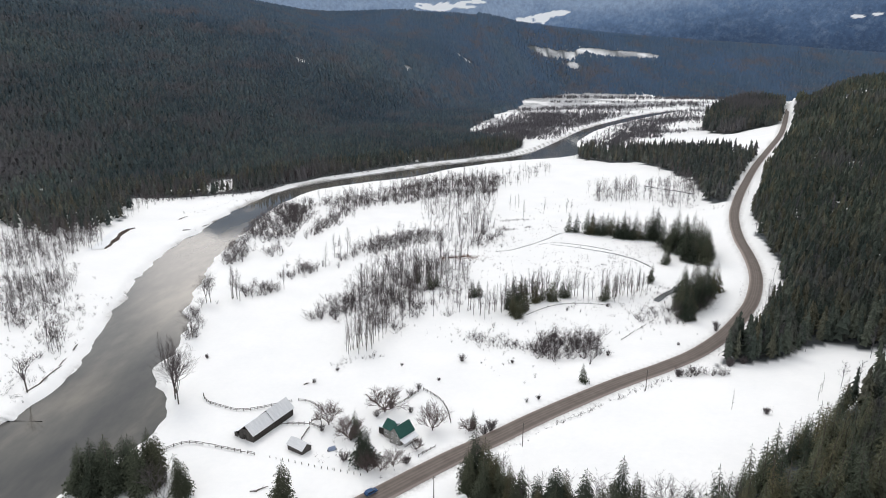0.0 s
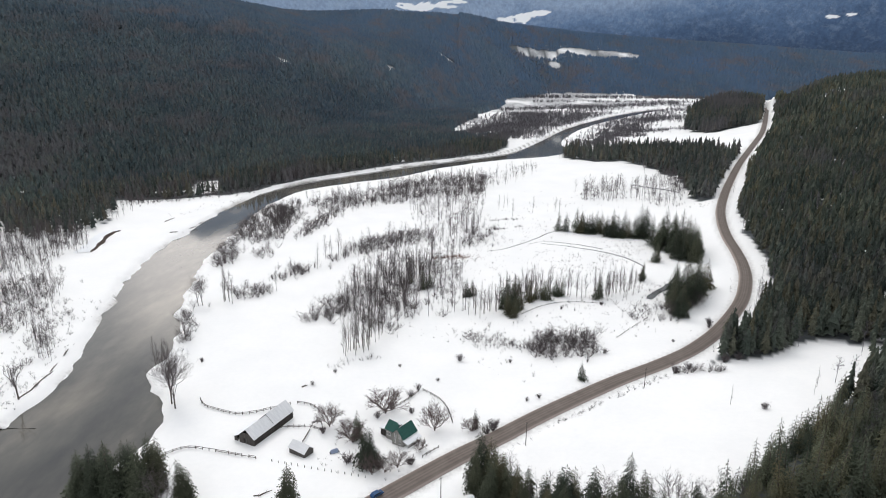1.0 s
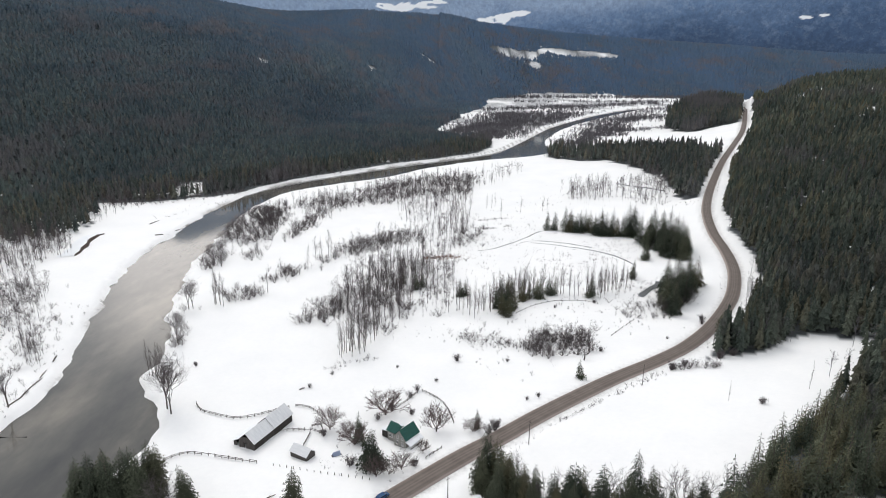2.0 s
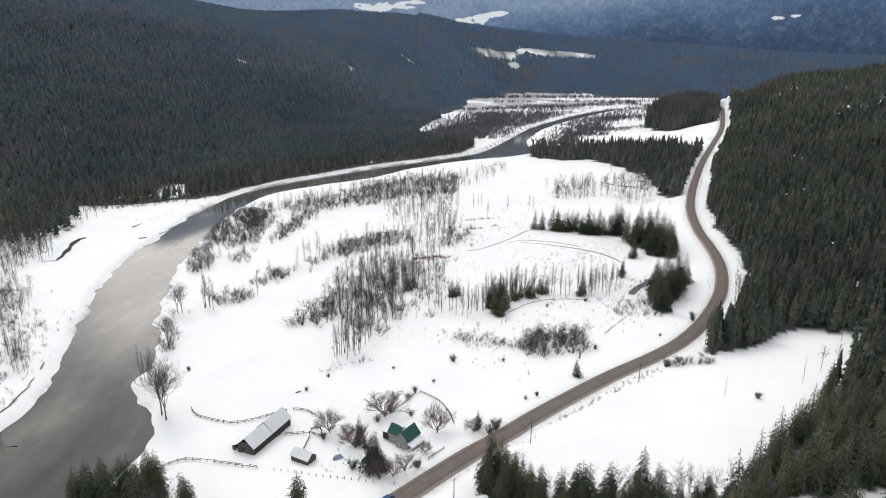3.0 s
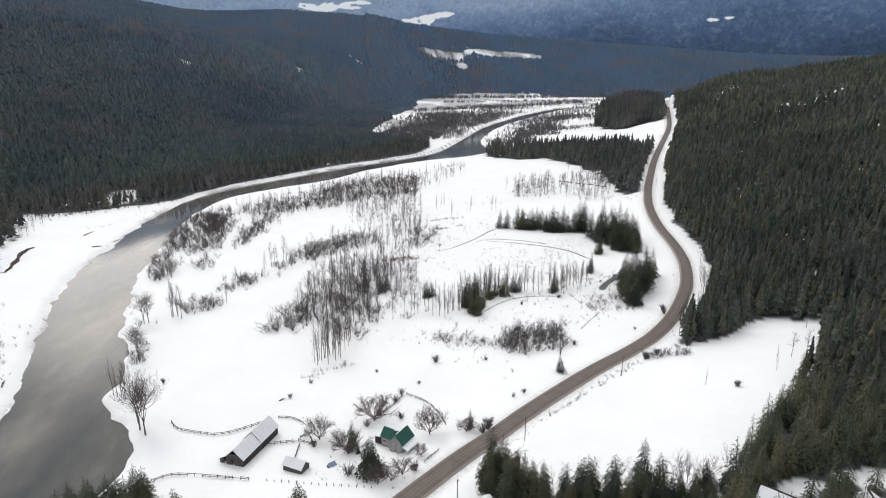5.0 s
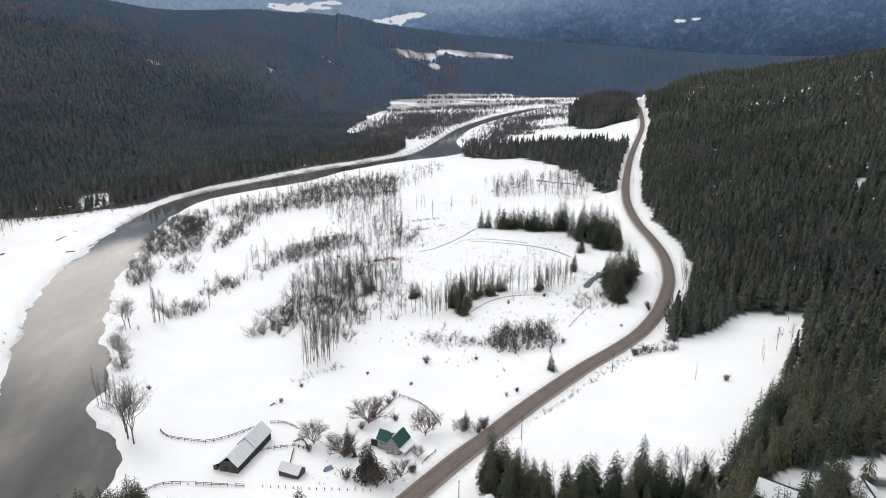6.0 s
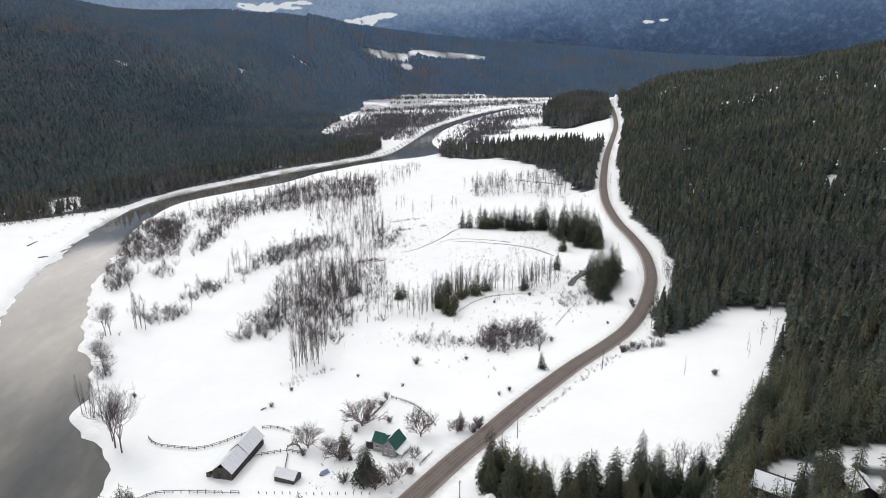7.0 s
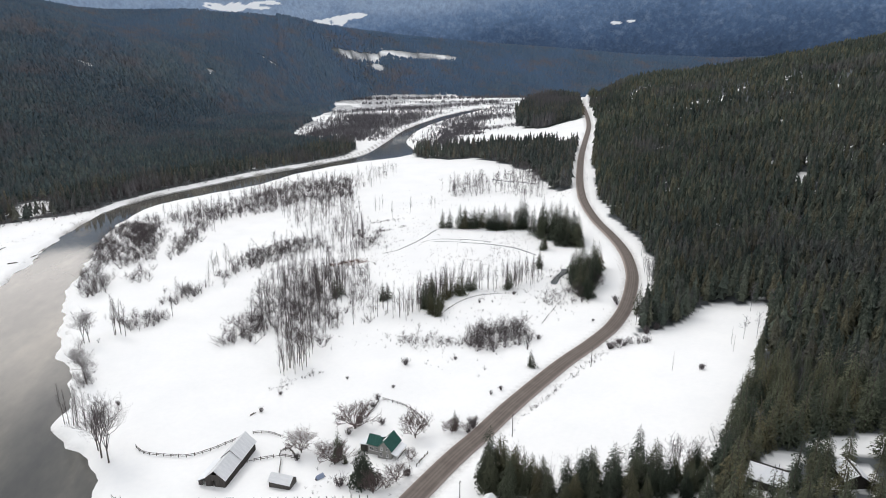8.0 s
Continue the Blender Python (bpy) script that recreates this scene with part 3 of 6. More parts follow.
def bare_tree_pieces(tall, spread, limbs, twigs, seed, fork=0.25, lean=0.03, sides=4, upright=0.75, thick=0.016, fine=0.0, reach=1.0, hair=0.045):
    """Trunk and limbs of a leafless tree: (trunk, crown)."""
    g = random.Random(seed)
    base_r = tall * thick
    pts = [Vector((0, 0, 0))]
    for i in range(1, 6):
        pts.append(Vector((g.gauss(0, lean) * tall * i / 5, g.gauss(0, lean) * tall * i / 5, tall * 0.97 * i / 5)))
    trunk = tube(pts, [base_r * (1 - 0.17 * i) for i in range(6)], sides + 1)
    crown = []
    for i in range(limbs):
        u = fork + (0.95 - fork) * (i + g.random()) / limbs
        k = min(int(u * 5), 4)
        at = pts[k].lerp(pts[k + 1], u * 5 - k)
        a = g.random() * 6.283
        L = spread * (1.1 - 0.75 * u) * (0.7 + 0.6 * g.random())
        up = upright * (0.7 + 0.6 * g.random())
        d = Vector((math.cos(a), math.sin(a), up)).normalized()
        mid = at + d * L * 0.5 + Vector((0, 0, 0.04 * L))
        end = at + d * L + Vector((0, 0, 0.22 * L))
        r = base_r * (1 - 0.85 * u) * 0.5
        if fine:
            crown.append(sliver(at, end, max(r, fine)))
        else:
            crown.append(tube([at, mid, end], [r, r * 0.6, r * 0.15], 3))
        for j in range(twigs):
            w = 0.25 + 0.75 * g.random()
            p = at.lerp(mid, w * 2) if w < 0.5 else mid.lerp(end, w * 2 - 1)
            e = Vector((g.gauss(0, 1), g.gauss(0, 1), g.gauss(0.6, 0.6))).normalized() * L * (0.22 + 0.3 * g.random()) * reach
            crown.append(sliver(p, p + e, fine or max(hair, r * 0.3 * reach)))
    return trunk, joined(crown)


def scatter(name, templates, places, mat, label, category, spread=0.25):
    """Many trees in one mesh of stuff: each place is x, y, z, size."""
    places = np.asarray(places)
    pick = rng.integers(0, len(templates), len(places))
    turn = rng.random(len(places)) * 6.283
    verts, faces, tones, n = [], [], [], 0
    for i, (tv, tf) in enumerate(templates):
        p = places[pick == i]
        if not len(p):
            continue
        c, s = np.cos(turn[pick == i])[:, None], np.sin(turn[pick == i])[:, None]
        k = p[:, 3][:, None]
        fat = (1 + spread * (rng.random(len(p)) - 0.5))[:, None]
        x = (tv[:, 0] * c - tv[:, 1] * s) * k * fat + p[:, 0][:, None]
        y = (tv[:, 0] * s + tv[:, 1] * c) * k * fat + p[:, 1][:, None]
        z = tv[:, 2] * k + p[:, 2][:, None]
        verts.append(np.stack([x, y, z], -1).reshape(-1, 3))
        faces.append((tf[None] + (np.arange(len(p)) * len(tv))[:, None, None]).reshape(-1, 3) + n)
        tones.append(np.repeat(rng.random(len(p)), len(tv)))
        n += len(p) * len(tv)
    me = mesh_from(name, np.vstack(verts), np.vstack(faces), smooth=False)
    at = me.attributes.new("tone", "FLOAT", "POINT")
    at.data.foreach_set("value", np.concatenate(tones).astype(np.float32))
    me.materials.append(mat)
    return tagged(new(name, me), label, category, kind="stuff")


def jittered(x0, x1, y0, y1, gap):
    xs, ys = np.meshgrid(np.arange(x0, x1, gap), np.arange(y0, y1, gap))
    xs = xs.ravel() + (rng.random(xs.size) - 0.5) * gap * 0.9
    ys = ys.ravel() + (rng.random(ys.size) - 0.5) * gap * 0.9
    return xs, ys


def in_sight(x, y):
    """Within the wide fan of land that the place shows."""
    a = np.degrees(np.arctan2(x + 30, y - 0))
    return (a > -47) & (a < 60)


def skirt_conifer(wide, seed, tiers, points, taper=0.72, low=0.12):
    """A close-grown conifer: ragged skirts of boughs, one over the other up to a thin tip."""
    g = np.random.default_rng(seed)
    v, f = [], []
    lean = g.normal(0, 0.03, 2)
    for i in range(tiers):
        u = (i + 0.35 * g.random()) / tiers
        z0 = low + (0.97 - low) * u
        q0 = wide * ((1 - u) ** taper) * min(1, 0.72 + 1.6 * u) * (0.85 + 0.3 * g.random()) + 0.008
        top = min(1.0, z0 + 0.55 * q0 + 0.95 / tiers)
        b = len(v)
        ox, oy = g.normal(0, 0.12 * q0, 2) + lean * u
        v.append((0.5 * ox, 0.5 * oy, top))
        a0 = g.random() * 6.283
        for k in range(points):
            a = a0 + (k + 0.6 * (g.random() - 0.5)) * 6.2832 / points
            long = k % 2 == 0
            q = q0 * ((0.8 + 0.5 * g.random()) if long else (0.40 + 0.32 * g.random()))
            v.append((ox + q * math.cos(a), oy + q * math.sin(a), z0 - (0.15 * q if long else -0.35 * q) + 0.016 * g.normal()))
        f += [(b, b + 1 + k, b + 1 + (k + 1) % points) for k in range(points)]
    return np.array(v), np.array(f)


near_templates = [skirt_conifer(w, s, n, 10) for s, w, n in ((1, 0.145, 15), (2, 0.17, 14), (3, 0.125, 16), (4, 0.19, 14), (5, 0.155, 15))]
mid_templates = [skirt_conifer(w, s, n, 8) for s, w, n in ((11, 0.19, 5), (12, 0.22, 5), (13, 0.16, 6), (14, 0.25, 5))]


def distant_conifer(wide, seed, skirts=((0.04, 0.5, 1.0), (0.3, 0.75, 0.72), (0.55, 1.0, 0.45))):
    """A conifer for far slopes: ragged skirts, one above the other."""
    g = np.random.default_rng(seed)
    v, f = [], []
    for z0, z1, w in skirts:
        b = len(v)
        v.append((0, 0, z1))
        a0 = g.random() * 6.28
        for k in range(6):
            a, q = a0 + k * 1.0472, wide * w * (0.75 + 0.5 * g.random())
            v.append((q * math.cos(a), q * math.sin(a), z0 + 0.09 * g.random()))
        f += [(b, b + 1 + k, b + 1 + (k + 1) % 6) for k in range(6)]
    return np.array(v), np.array(f)


slope_templates = [skirt_conifer(w, s, n, 8) for s, w, n in ((51, 0.165, 6), (52, 0.20, 5), (53, 0.14, 6), (54, 0.18, 6), (55, 0.22, 5))]
far_templates = [skirt_conifer(w, s, 3, 6, low=0.0) for s, w in ((21, 0.27), (22, 0.32), (23, 0.24), (24, 0.36))]
ridge_templates = [skirt_conifer(w, s, 2, 6, low=0.05) for s, w in ((61, 0.20), (62, 0.24), (63, 0.18), (64, 0.27))]
farther_templates = [skirt_conifer(w, s, 2, 6, low=0.0) for s, w in ((31, 0.40), (32, 0.47), (33, 0.36), (34, 0.43))]
farthest_templates = [distant_conifer(w, s, ((-0.1, 1.0, 1.0),)) for s, w in ((41, 0.62), (42, 0.72), (43, 0.56))]

# forest on the slope above the road
HERO = (34, 132, 104, 200)  # the stretch of wood by the cabins whose trees stand singly: x0, x1, y0, y1
fx, fy = jittered(20, 1500, 60, 1750, 4.1)
ok = in_sight(fx, fy)
fx, fy = fx[ok], fy[ok]
fk, fh, fr, fsd, faz = forest(fx, fy)
ok = (fk == 1) & (fsd < 820) & (~snow_gap(fx, fy) | (fsd < 60)) & ((fr < 500) | (rng.random(len(fx)) < np.interp(fr, [480, 700, 900, 1200], [0.95, 0.7, 0.45, 0.3])))
fx, fy, fh, fr = fx[ok], fy[ok], fh[ok], fr[ok]
size = 12.5 + 3.5 * vnoise(fx, fy, 38, 42) + 8 * rng.random(len(fx)) ** 1.4
places = np.column_stack([fx, fy, fh - 0.3, size])
hero = (fx > HERO[0]) & (fx < HERO[1]) & (fy > HERO[2]) & (fy < HERO[3])
single_firs = places[hero & (rng.random(len(fx)) < 0.8)]
single_firs = single_firs[np.argsort(np.hypot(single_firs[:, 0] - 34, single_firs[:, 1] - 140))]
single_firs, crowd = single_firs[:220], single_firs[220:]
fr = fr + rng.normal(0, 45, len(fr))
near = ~hero & (fr < 400)
mid = ~hero & (fr >= 400) & (fr < 820)
scatter("slope_forest", near_templates, np.vstack([places[near], crowd]), NEEDLES_SLOPE, "dense dark green conifer forest on the snowy slope", "forest")
scatter("middle_slope_forest", slope_templates, places[mid], NEEDLES_SLOPE, "dense conifer forest covering the middle slope", "forest")
scatter("upper_slope_forest", ridge_templates, places[~hero & (fr >= 820)], NEEDLES_SLOPE, "dense conifer forest covering the upper slope", "forest")

# forest beyond the river, and groves by the far road
fx, fy = jittered(-1900, 1700, 380, 3000, 7.0)
ok = in_sight(fx, fy)
fx, fy = fx[ok], fy[ok]
fk, fh, fr, fsd, faz = forest(fx, fy)
ok = (fk == 2) & (fr < 2950) & ((fr < 1300) | (rng.random(len(fx)) < np.interp(fr, [1300, 2000, 2400], [0.9, 0.62, 0.75])))
fx, fy, fh, fr, faz = fx[ok], fy[ok], fh[ok], fr[ok], faz[ok]
size = 13.5 + 2.0 * vnoise(fx, fy, 90, 43) + 5 * rng.random(len(fx)) ** 1.4 + 2 * step(1400, 2200, fr)
places = np.column_stack([fx, fy, fh - 0.5, size])
edge = fr < np.interp(faz, [-35, -29, -28.2, -17.8, -9, 1, 8.7], [660, 650, 740, 780, 860, 1010, 1300])
scatter("riverside_forest", mid_templates, places[edge & ~((fr > 600) & (faz > 11))], NEEDLES_RIVER, "dense dark conifer forest along the far river bank", "forest")
groves = (fr > 600) & (faz > 11) & (fr < 1800)
gx2, gy2 = jittered(150, 800, 560, 1660, 6.0)
gk, gh2, gr2, gsd2, gaz2 = forest(gx2, gy2)
ok = (gk == 2) & (gaz2 > 11) & (gr2 < 1800)
dense = np.column_stack([gx2[ok], gy2[ok], gh2[ok] - 0.5, 11 + 13 * rng.random(int(ok.sum())) ** 1.4 + 5 * step(1100, 1300, gr2[ok])])
dense = dense[rng.random(len(dense)) < 0.92]
scatter("roadside_groves", mid_templates, dense, NEEDLES_RIVER, "dark conifer groves between the road and the river", "forest")
places = places[~groves & ~edge]
fr2 = fr[~groves & ~edge] + rng.normal(0, 160, int((~groves & ~edge).sum()))
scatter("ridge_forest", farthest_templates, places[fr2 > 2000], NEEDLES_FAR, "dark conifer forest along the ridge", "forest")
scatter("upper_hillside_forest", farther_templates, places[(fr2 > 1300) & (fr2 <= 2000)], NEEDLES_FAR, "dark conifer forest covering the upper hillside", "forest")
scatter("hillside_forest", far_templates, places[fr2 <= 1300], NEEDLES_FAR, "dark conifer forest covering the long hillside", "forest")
fx, fy = jittered(-1200, 2600, 2300, 4000, 11.8)
fk, fh, fr, fsd, faz = forest(fx, fy)
ok = (fk == 2) & (fr >= 2950) & (fr < 3950) & (faz > -26) & (faz < 45)
places = np.column_stack([fx[ok], fy[ok], fh[ok] - 1, 11 + 5 * rng.random(int(ok.sum()))])
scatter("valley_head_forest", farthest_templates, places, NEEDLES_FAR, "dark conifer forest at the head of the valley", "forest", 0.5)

# ---- trees and shrubs of the river flat ----
def part(name, data, mat, parent, label=""):
    """Links a mesh as one part under a thing or a part; data is a bmesh, a mesh or (corners, faces)."""
    if isinstance(data, bmesh.types.BMesh):
        me = bpy.data.meshes.new(name)
        data.to_mesh(me)
        data.free()
    elif isinstance(data, tuple):
        me = mesh_from(name, data[0], data[1], smooth=False)
    else:
        me = data
    if mat and not me.materials:
        me.materials.append(mat)
    ob = new(name, me)
    ob.parent = parent
    if label:
        ob["label"] = label
    return ob


def thing(name, label, category, x=0.0, y=0.0, z=None, turn=0.0, group=""):
    """An empty at a thing's base, to which its parts belong."""
    ob = new(name)
    ob.empty_display_size = 0.3
    ob.matrix_basis = pose(x, y, height(x, y) if z is None else z, 0, 0, turn)
    return tagged(ob, label, category, group)


def conifer(label, tall, wide, tiers, boughs, seed, bare=0.05, mat=None, group="conifers of the flat", full=0.75, name="spruce_tree"):
    t = thing(name, label, "tree", 0, 0, 0, group=group)
    part("trunk", tube([(0, 0, -0.4), (0, 0, tall * 0.5), (0, 0, tall * 0.97)], [tall * 0.014, tall * 0.009, 0.03], 6), BARK, t)
    part("crown", spray_crown(tall, wide, tiers, boughs, seed, bare, full), mat or NEEDLES, t)
    return t


def leafless(label, tall, spread, limbs, twigs, seed, group, fork=0.25, upright=0.75, thick=0.014, lean=0.02, name="bare_tree", reach=1.0, hair=0.045):
    t = thing(name, label, "tree", 0, 0, 0, group=group)
    trunk, crown = bare_tree_pieces(tall, spread, limbs, twigs, seed, fork, lean, 5, upright, thick, 0.0, reach, hair)
    part("trunk", trunk, BARK, t)
    part("crown", crown, TWIG, t)
    return t


def branching(tall, spread, seed, splits=(6, 4, 5, 4), fork=0.16, rise=0.75, thick=0.02, hair=0.022):
    """Trunk and crown of a leafless tree that forks again and again into a wide rounded crown: (trunk, crown)."""
    g = random.Random(seed)
    base = tall * thick
    foot = Vector((0, 0, -0.3))
    head = Vector((g.gauss(0, 0.02) * tall, g.gauss(0, 0.02) * tall, fork * tall))
    trunk = tube([foot, (foot + head) / 2, head], [base * 1.15, base, base * 0.9], 7)
    crown = []

    def bough(at, way, length, r, level):
        bend = Vector((g.gauss(0, 0.16), g.gauss(0, 0.16), 0.10 + 0.1 * g.random()))
        mid, end = at + way * length * 0.5, at + (way + bend).normalized() * length
        if level < 2:
            crown.append(tube([at, mid, end], [r, r * 0.75, r * 0.5], 4))
        else:
            crown.append(sliver(at, end, max(r, hair)))
        if level + 1 >= len(splits):
            return
        for k in range(splits[level + 1]):
            w = 0.4 + 0.6 * (k + g.random()) / splits[level + 1]
            side = Vector((g.gauss(0, 1), g.gauss(0, 1), g.gauss(0.25, 0.7))).normalized()
            bough(at.lerp(mid, w * 2) if w < 0.5 else mid.lerp(end, w * 2 - 1), ((way + bend) * 0.7 + side * 0.8).normalized(), length * (0.46 + 0.26 * g.random()), r * 0.58, level + 1)
    for k in range(splits[0]):
        a = 6.283 * (k + 0.5 * g.random()) / splits[0]
        up = rise * (0.45 + 1.1 * g.random())
        way = Vector((math.cos(a) * spread, math.sin(a) * spread, up * tall * 0.62)).normalized()
        bough(head * (0.8 + 0.2 * g.random()), way, tall * 0.56 * (0.85 + 0.3 * g.random()), base * 0.62, 0)
    return trunk, joined(crown)


def spreading(label, tall, spread, seed, group, name, mat=None, **shape):
    t = thing(name, label, "tree", 0, 0, 0, group=group)
    trunk, crown = branching(tall, spread, seed, **shape)
    part("trunk", trunk, BARK, t)
    part("crown", crown, mat or TWIG, t)
    return t


def shrub_pieces(tall, stems, seed, twigs=3, fine=0.0):
    g = random.Random(seed)
    out = []
    for i in range(stems):
        a, tilt = g.random() * 6.283, 0.15 + 0.55 * g.random()
        d = Vector((math.cos(a) * tilt, math.sin(a) * tilt, 1)).normalized()
        L = tall * (0.55 + 0.5 * g.random())
        at = Vector((g.gauss(0, 0.1), g.gauss(0, 0.1), -0.1)) * tall
        mid, end = at + d * L * 0.55, at + d * L + Vector((g.gauss(0, 0.07), g.gauss(0, 0.07), 0)) * tall
        out.append(sliver(at, end, fine * 1.5) if fine else tube([at, mid, end], [0.02 * tall, 0.013 * tall, 0.004 * tall], 3))
        for j in range(twigs):
            p = mid.lerp(end, g.random() * 0.9)
            e = Vector((g.gauss(0, 1), g.gauss(0, 1), g.gauss(0.7, 0.5))).normalized() * tall * (0.2 + 0.15 * g.random())
            out.append(sliver(p, p + e, fine or 0.016 * tall))
    return joined(out)


def place(ob, x, y, size=1.0, turn=None, sink=0.25):
    """A copy of a tree, set on the ground."""
    c = copy_thing(ob, pose(x, y, height(x, y) - sink, random.gauss(0, 2.2), random.gauss(0, 2.2), random.uniform(0, 360) if turn is None else turn))
    c.scale = (size, size, size * random.uniform(0.94, 1.06))
    return c


def along_strip(x0, y0, x1, y1, wide, n):
    """n loose places along a strip, thicker along its middle."""
    u = rng.random(n)
    v = rng.normal(0, 0.42, n) * wide / 2 * 1.3
    dx, dy = x1 - x0, y1 - y0
    L = math.hypot(dx, dy)
    return np.column_stack([x0 + dx * u - dy / L * v, y0 + dy * u + dx / L * v])


# one of each kind, set out first where it grows, then repeated
SPRUCE = [conifer("dark green spruce standing in snow", 1.0 * h, w * h, 190, 9, 100 + i, bare) for i, (h, w, bare) in enumerate(((20, 0.19, 0.03), (20, 0.22, 0.02), (20, 0.165, 0.05), (20, 0.25, 0.01)))]
POPLAR = [leafless("tall leafless poplar with a slim grey trunk", 18, s, 30, 11, 200 + i, "poplars of the flat", 0.24, 1.35, 0.0082, 0.014, "poplar_tree", 0.9, 0.03) for i, s in enumerate((3.3, 2.7, 3.9, 2.4))]
ALDER = [spreading("small leafless alder with spreading branches", 9, s, 220 + i, "alders of the flat", "alder_tree", splits=(5, 4, 5, 2), fork=0.12, rise=1.0, thick=0.012, hair=0.035) for i, s in enumerate((3.4, 2.8, 4.0))]
BANK = [spreading("large leafless tree leaning over the river bank", 15, s, 240 + i, "old trees of the river bank", "bank_tree", splits=(5, 5, 6, 4), fork=0.34, rise=1.5, thick=0.015, hair=0.035) for i, s in enumerate((3.2, 2.5))]
used = set()


def grow(kinds, spots, low, high, base):
    """Sets trees of some kinds at spots; the first of each kind moves, the others are copies."""
    for x, y in spots:
        if lie([x], [y])[3][0] < 1.2:
            continue
        k = random.randrange(len(kinds))
        ob, size = kinds[k], random.uniform(low, high) / base
        if ob.name not in used:
            used.add(ob.name)
            ob.matrix_basis = pose(x, y, height(x, y) - 0.25, 0, 0, random.uniform(0, 360))
            ob.scale = (size,) * 3
        else:
            place(ob, x, y, size)


# spruces that stand singly or in small groups
grow(POPLAR, along_strip(100, 512, 160, 484, 14, 26), 10, 16, 18)
grow(SPRUCE, [(87, 508), (93, 507)], 15, 18, 20)
grow(SPRUCE, [(104, 499), (109, 499), (112, 498), (117, 499), (120, 497), (123, 489), (127, 487), (131, 488), (134, 484), (139, 486), (101, 503), (115, 503), (124, 496), (129, 494), (136, 491), (107, 505), (120, 503), (142, 482)], 13, 22, 20)
grow(SPRUCE, [(147, 482), (149, 480), (152, 486)], 24, 28, 20)
grow(SPRUCE, [(149, 461), (150, 453), (150, 448), (160, 458), (156, 443), (162, 449), (155, 428), (161, 434), (157, 420), (162, 426), (164, 420), (165, 416), (169, 455), (174, 452), (170, 472), (164, 475), (173, 436), (158, 438), (167, 443), (154, 456), (160, 442), (166, 430), (170, 427), (159, 468)], 16, 29, 20)
grow(SPRUCE, [(131, 361), (125, 346), (116, 321), (117, 316), (131, 339), (141, 358), (136, 342), (142, 352), (146, 356), (125, 330), (126, 340), (150, 361), (137, 360), (121, 333), (131, 333), (128, 336), (134, 350), (139, 347), (122, 325), (120, 340)], 15, 25, 20)
grow(SPRUCE, [(142, 424), (139, 420), (118, 384), (116, 378)], 11, 15, 20)
grow(SPRUCE, [(29, 334), (25, 321), (30, 325), (31, 343), (27, 339), (23, 331), (49, 349), (50, 346), (57, 352), (60, 351), (79, 345), (82, 347), (44, 346), (40, 342), (35, 353), (26, 328), (28, 318), (33, 330)], 11, 17, 20)
grow(SPRUCE, [(4, 350), (-18, 366), (-22, 362), (-30, 372), (7, 352)], 10, 14, 20)
grow(SPRUCE, [(47.5, 240)], 9, 9.6, 20)
grow(SPRUCE, [(127, 280)], 16, 17, 20)
grow(SPRUCE, [(133, 279), (138, 286), (131, 273), (143, 281), (140, 274), (147, 290), (151, 283)], 12, 17, 20)
# dark clump by the river bend and the tall trees below the road
BROAD = [conifer("broad dark conifer with boughs to the ground", 16, w * 16, 480, 13, 180 + i, 0.0, None, "broad conifers by the farm", 0.66, "conifer_tree") for i, w in enumerate((0.21, 0.235, 0.30))]
grow(BROAD[:2], [(-120, 170), (-116, 171), (-111, 174), (-105, 174), (-103, 176), (-108, 170), (-113, 167), (-118, 165), (-101, 171), (-105, 167), (-123, 167)], 17, 21.5, 16)
grow(BROAD[:2], [(-90, 166.5)], 16, 17, 16)
grow(BROAD[:2], [(-57.6, 159.3)], 16, 16.6, 16)
CEDAR = [conifer("tall dark conifer below the road", 20, w * 20, 360, 13, 140 + i, 0.02, None, "tall conifers below the road", 0.62, "conifer_tree") for i, w in enumerate((0.205, 0.18, 0.225))]
FRONT_ROW = (((0.3, 166.8), 19.5), ((3, 165), 17), ((-2, 164), 15), ((2.5, 155.7), 16), ((5, 159), 15), ((7.1, 156.1), 13.5), ((9, 152), 12), ((13, 156), 12), ((20.1, 147.4), 15.5), ((17.1, 148.1), 13.5), ((21.2, 145.2), 17.5), ((24, 147), 15), ((29.1, 144.7), 17.5), ((27, 141), 15), ((32, 141), 14), ((39.2, 147), 17), ((36, 143), 14), ((42, 143), 14.5), ((39.9, 138), 11), ((47, 141), 10))
BACK_ROW = (((52, 142), 9), ((56.4, 144.2), 9.5), ((60.5, 141.6), 9), ((63, 138), 8), ((13, 143), 11), ((34, 136), 10), ((45, 134), 10), ((51, 136), 9), ((-1, 161), 14), ((6, 162), 13), ((10, 157), 12), ((11, 148), 12), ((16, 143), 13), ((20, 141), 14), ((24, 139), 13), ((30, 137), 13), ((37, 139), 12), ((43, 139), 11), ((48, 136), 10), ((55, 139), 9), ((59, 136), 8))
for spot, tall in FRONT_ROW + BACK_ROW:
    grow(CEDAR, [spot], tall, tall + 0.5, 20)
# firs of the wood by the cabins
FIR = [conifer("slender dark green fir on the snowy slope", 16, w * 16, 150, 8, 160 + i, 0.04, NEEDLES_FIR, "firs of the wood by the cabins", name="fir_tree") for i, w in enumerate((0.135, 0.155, 0.12, 0.17))]
for x, y, z, tall in single_firs:
    grow(FIR, [(x, y)], tall, tall + 0.3, 16)

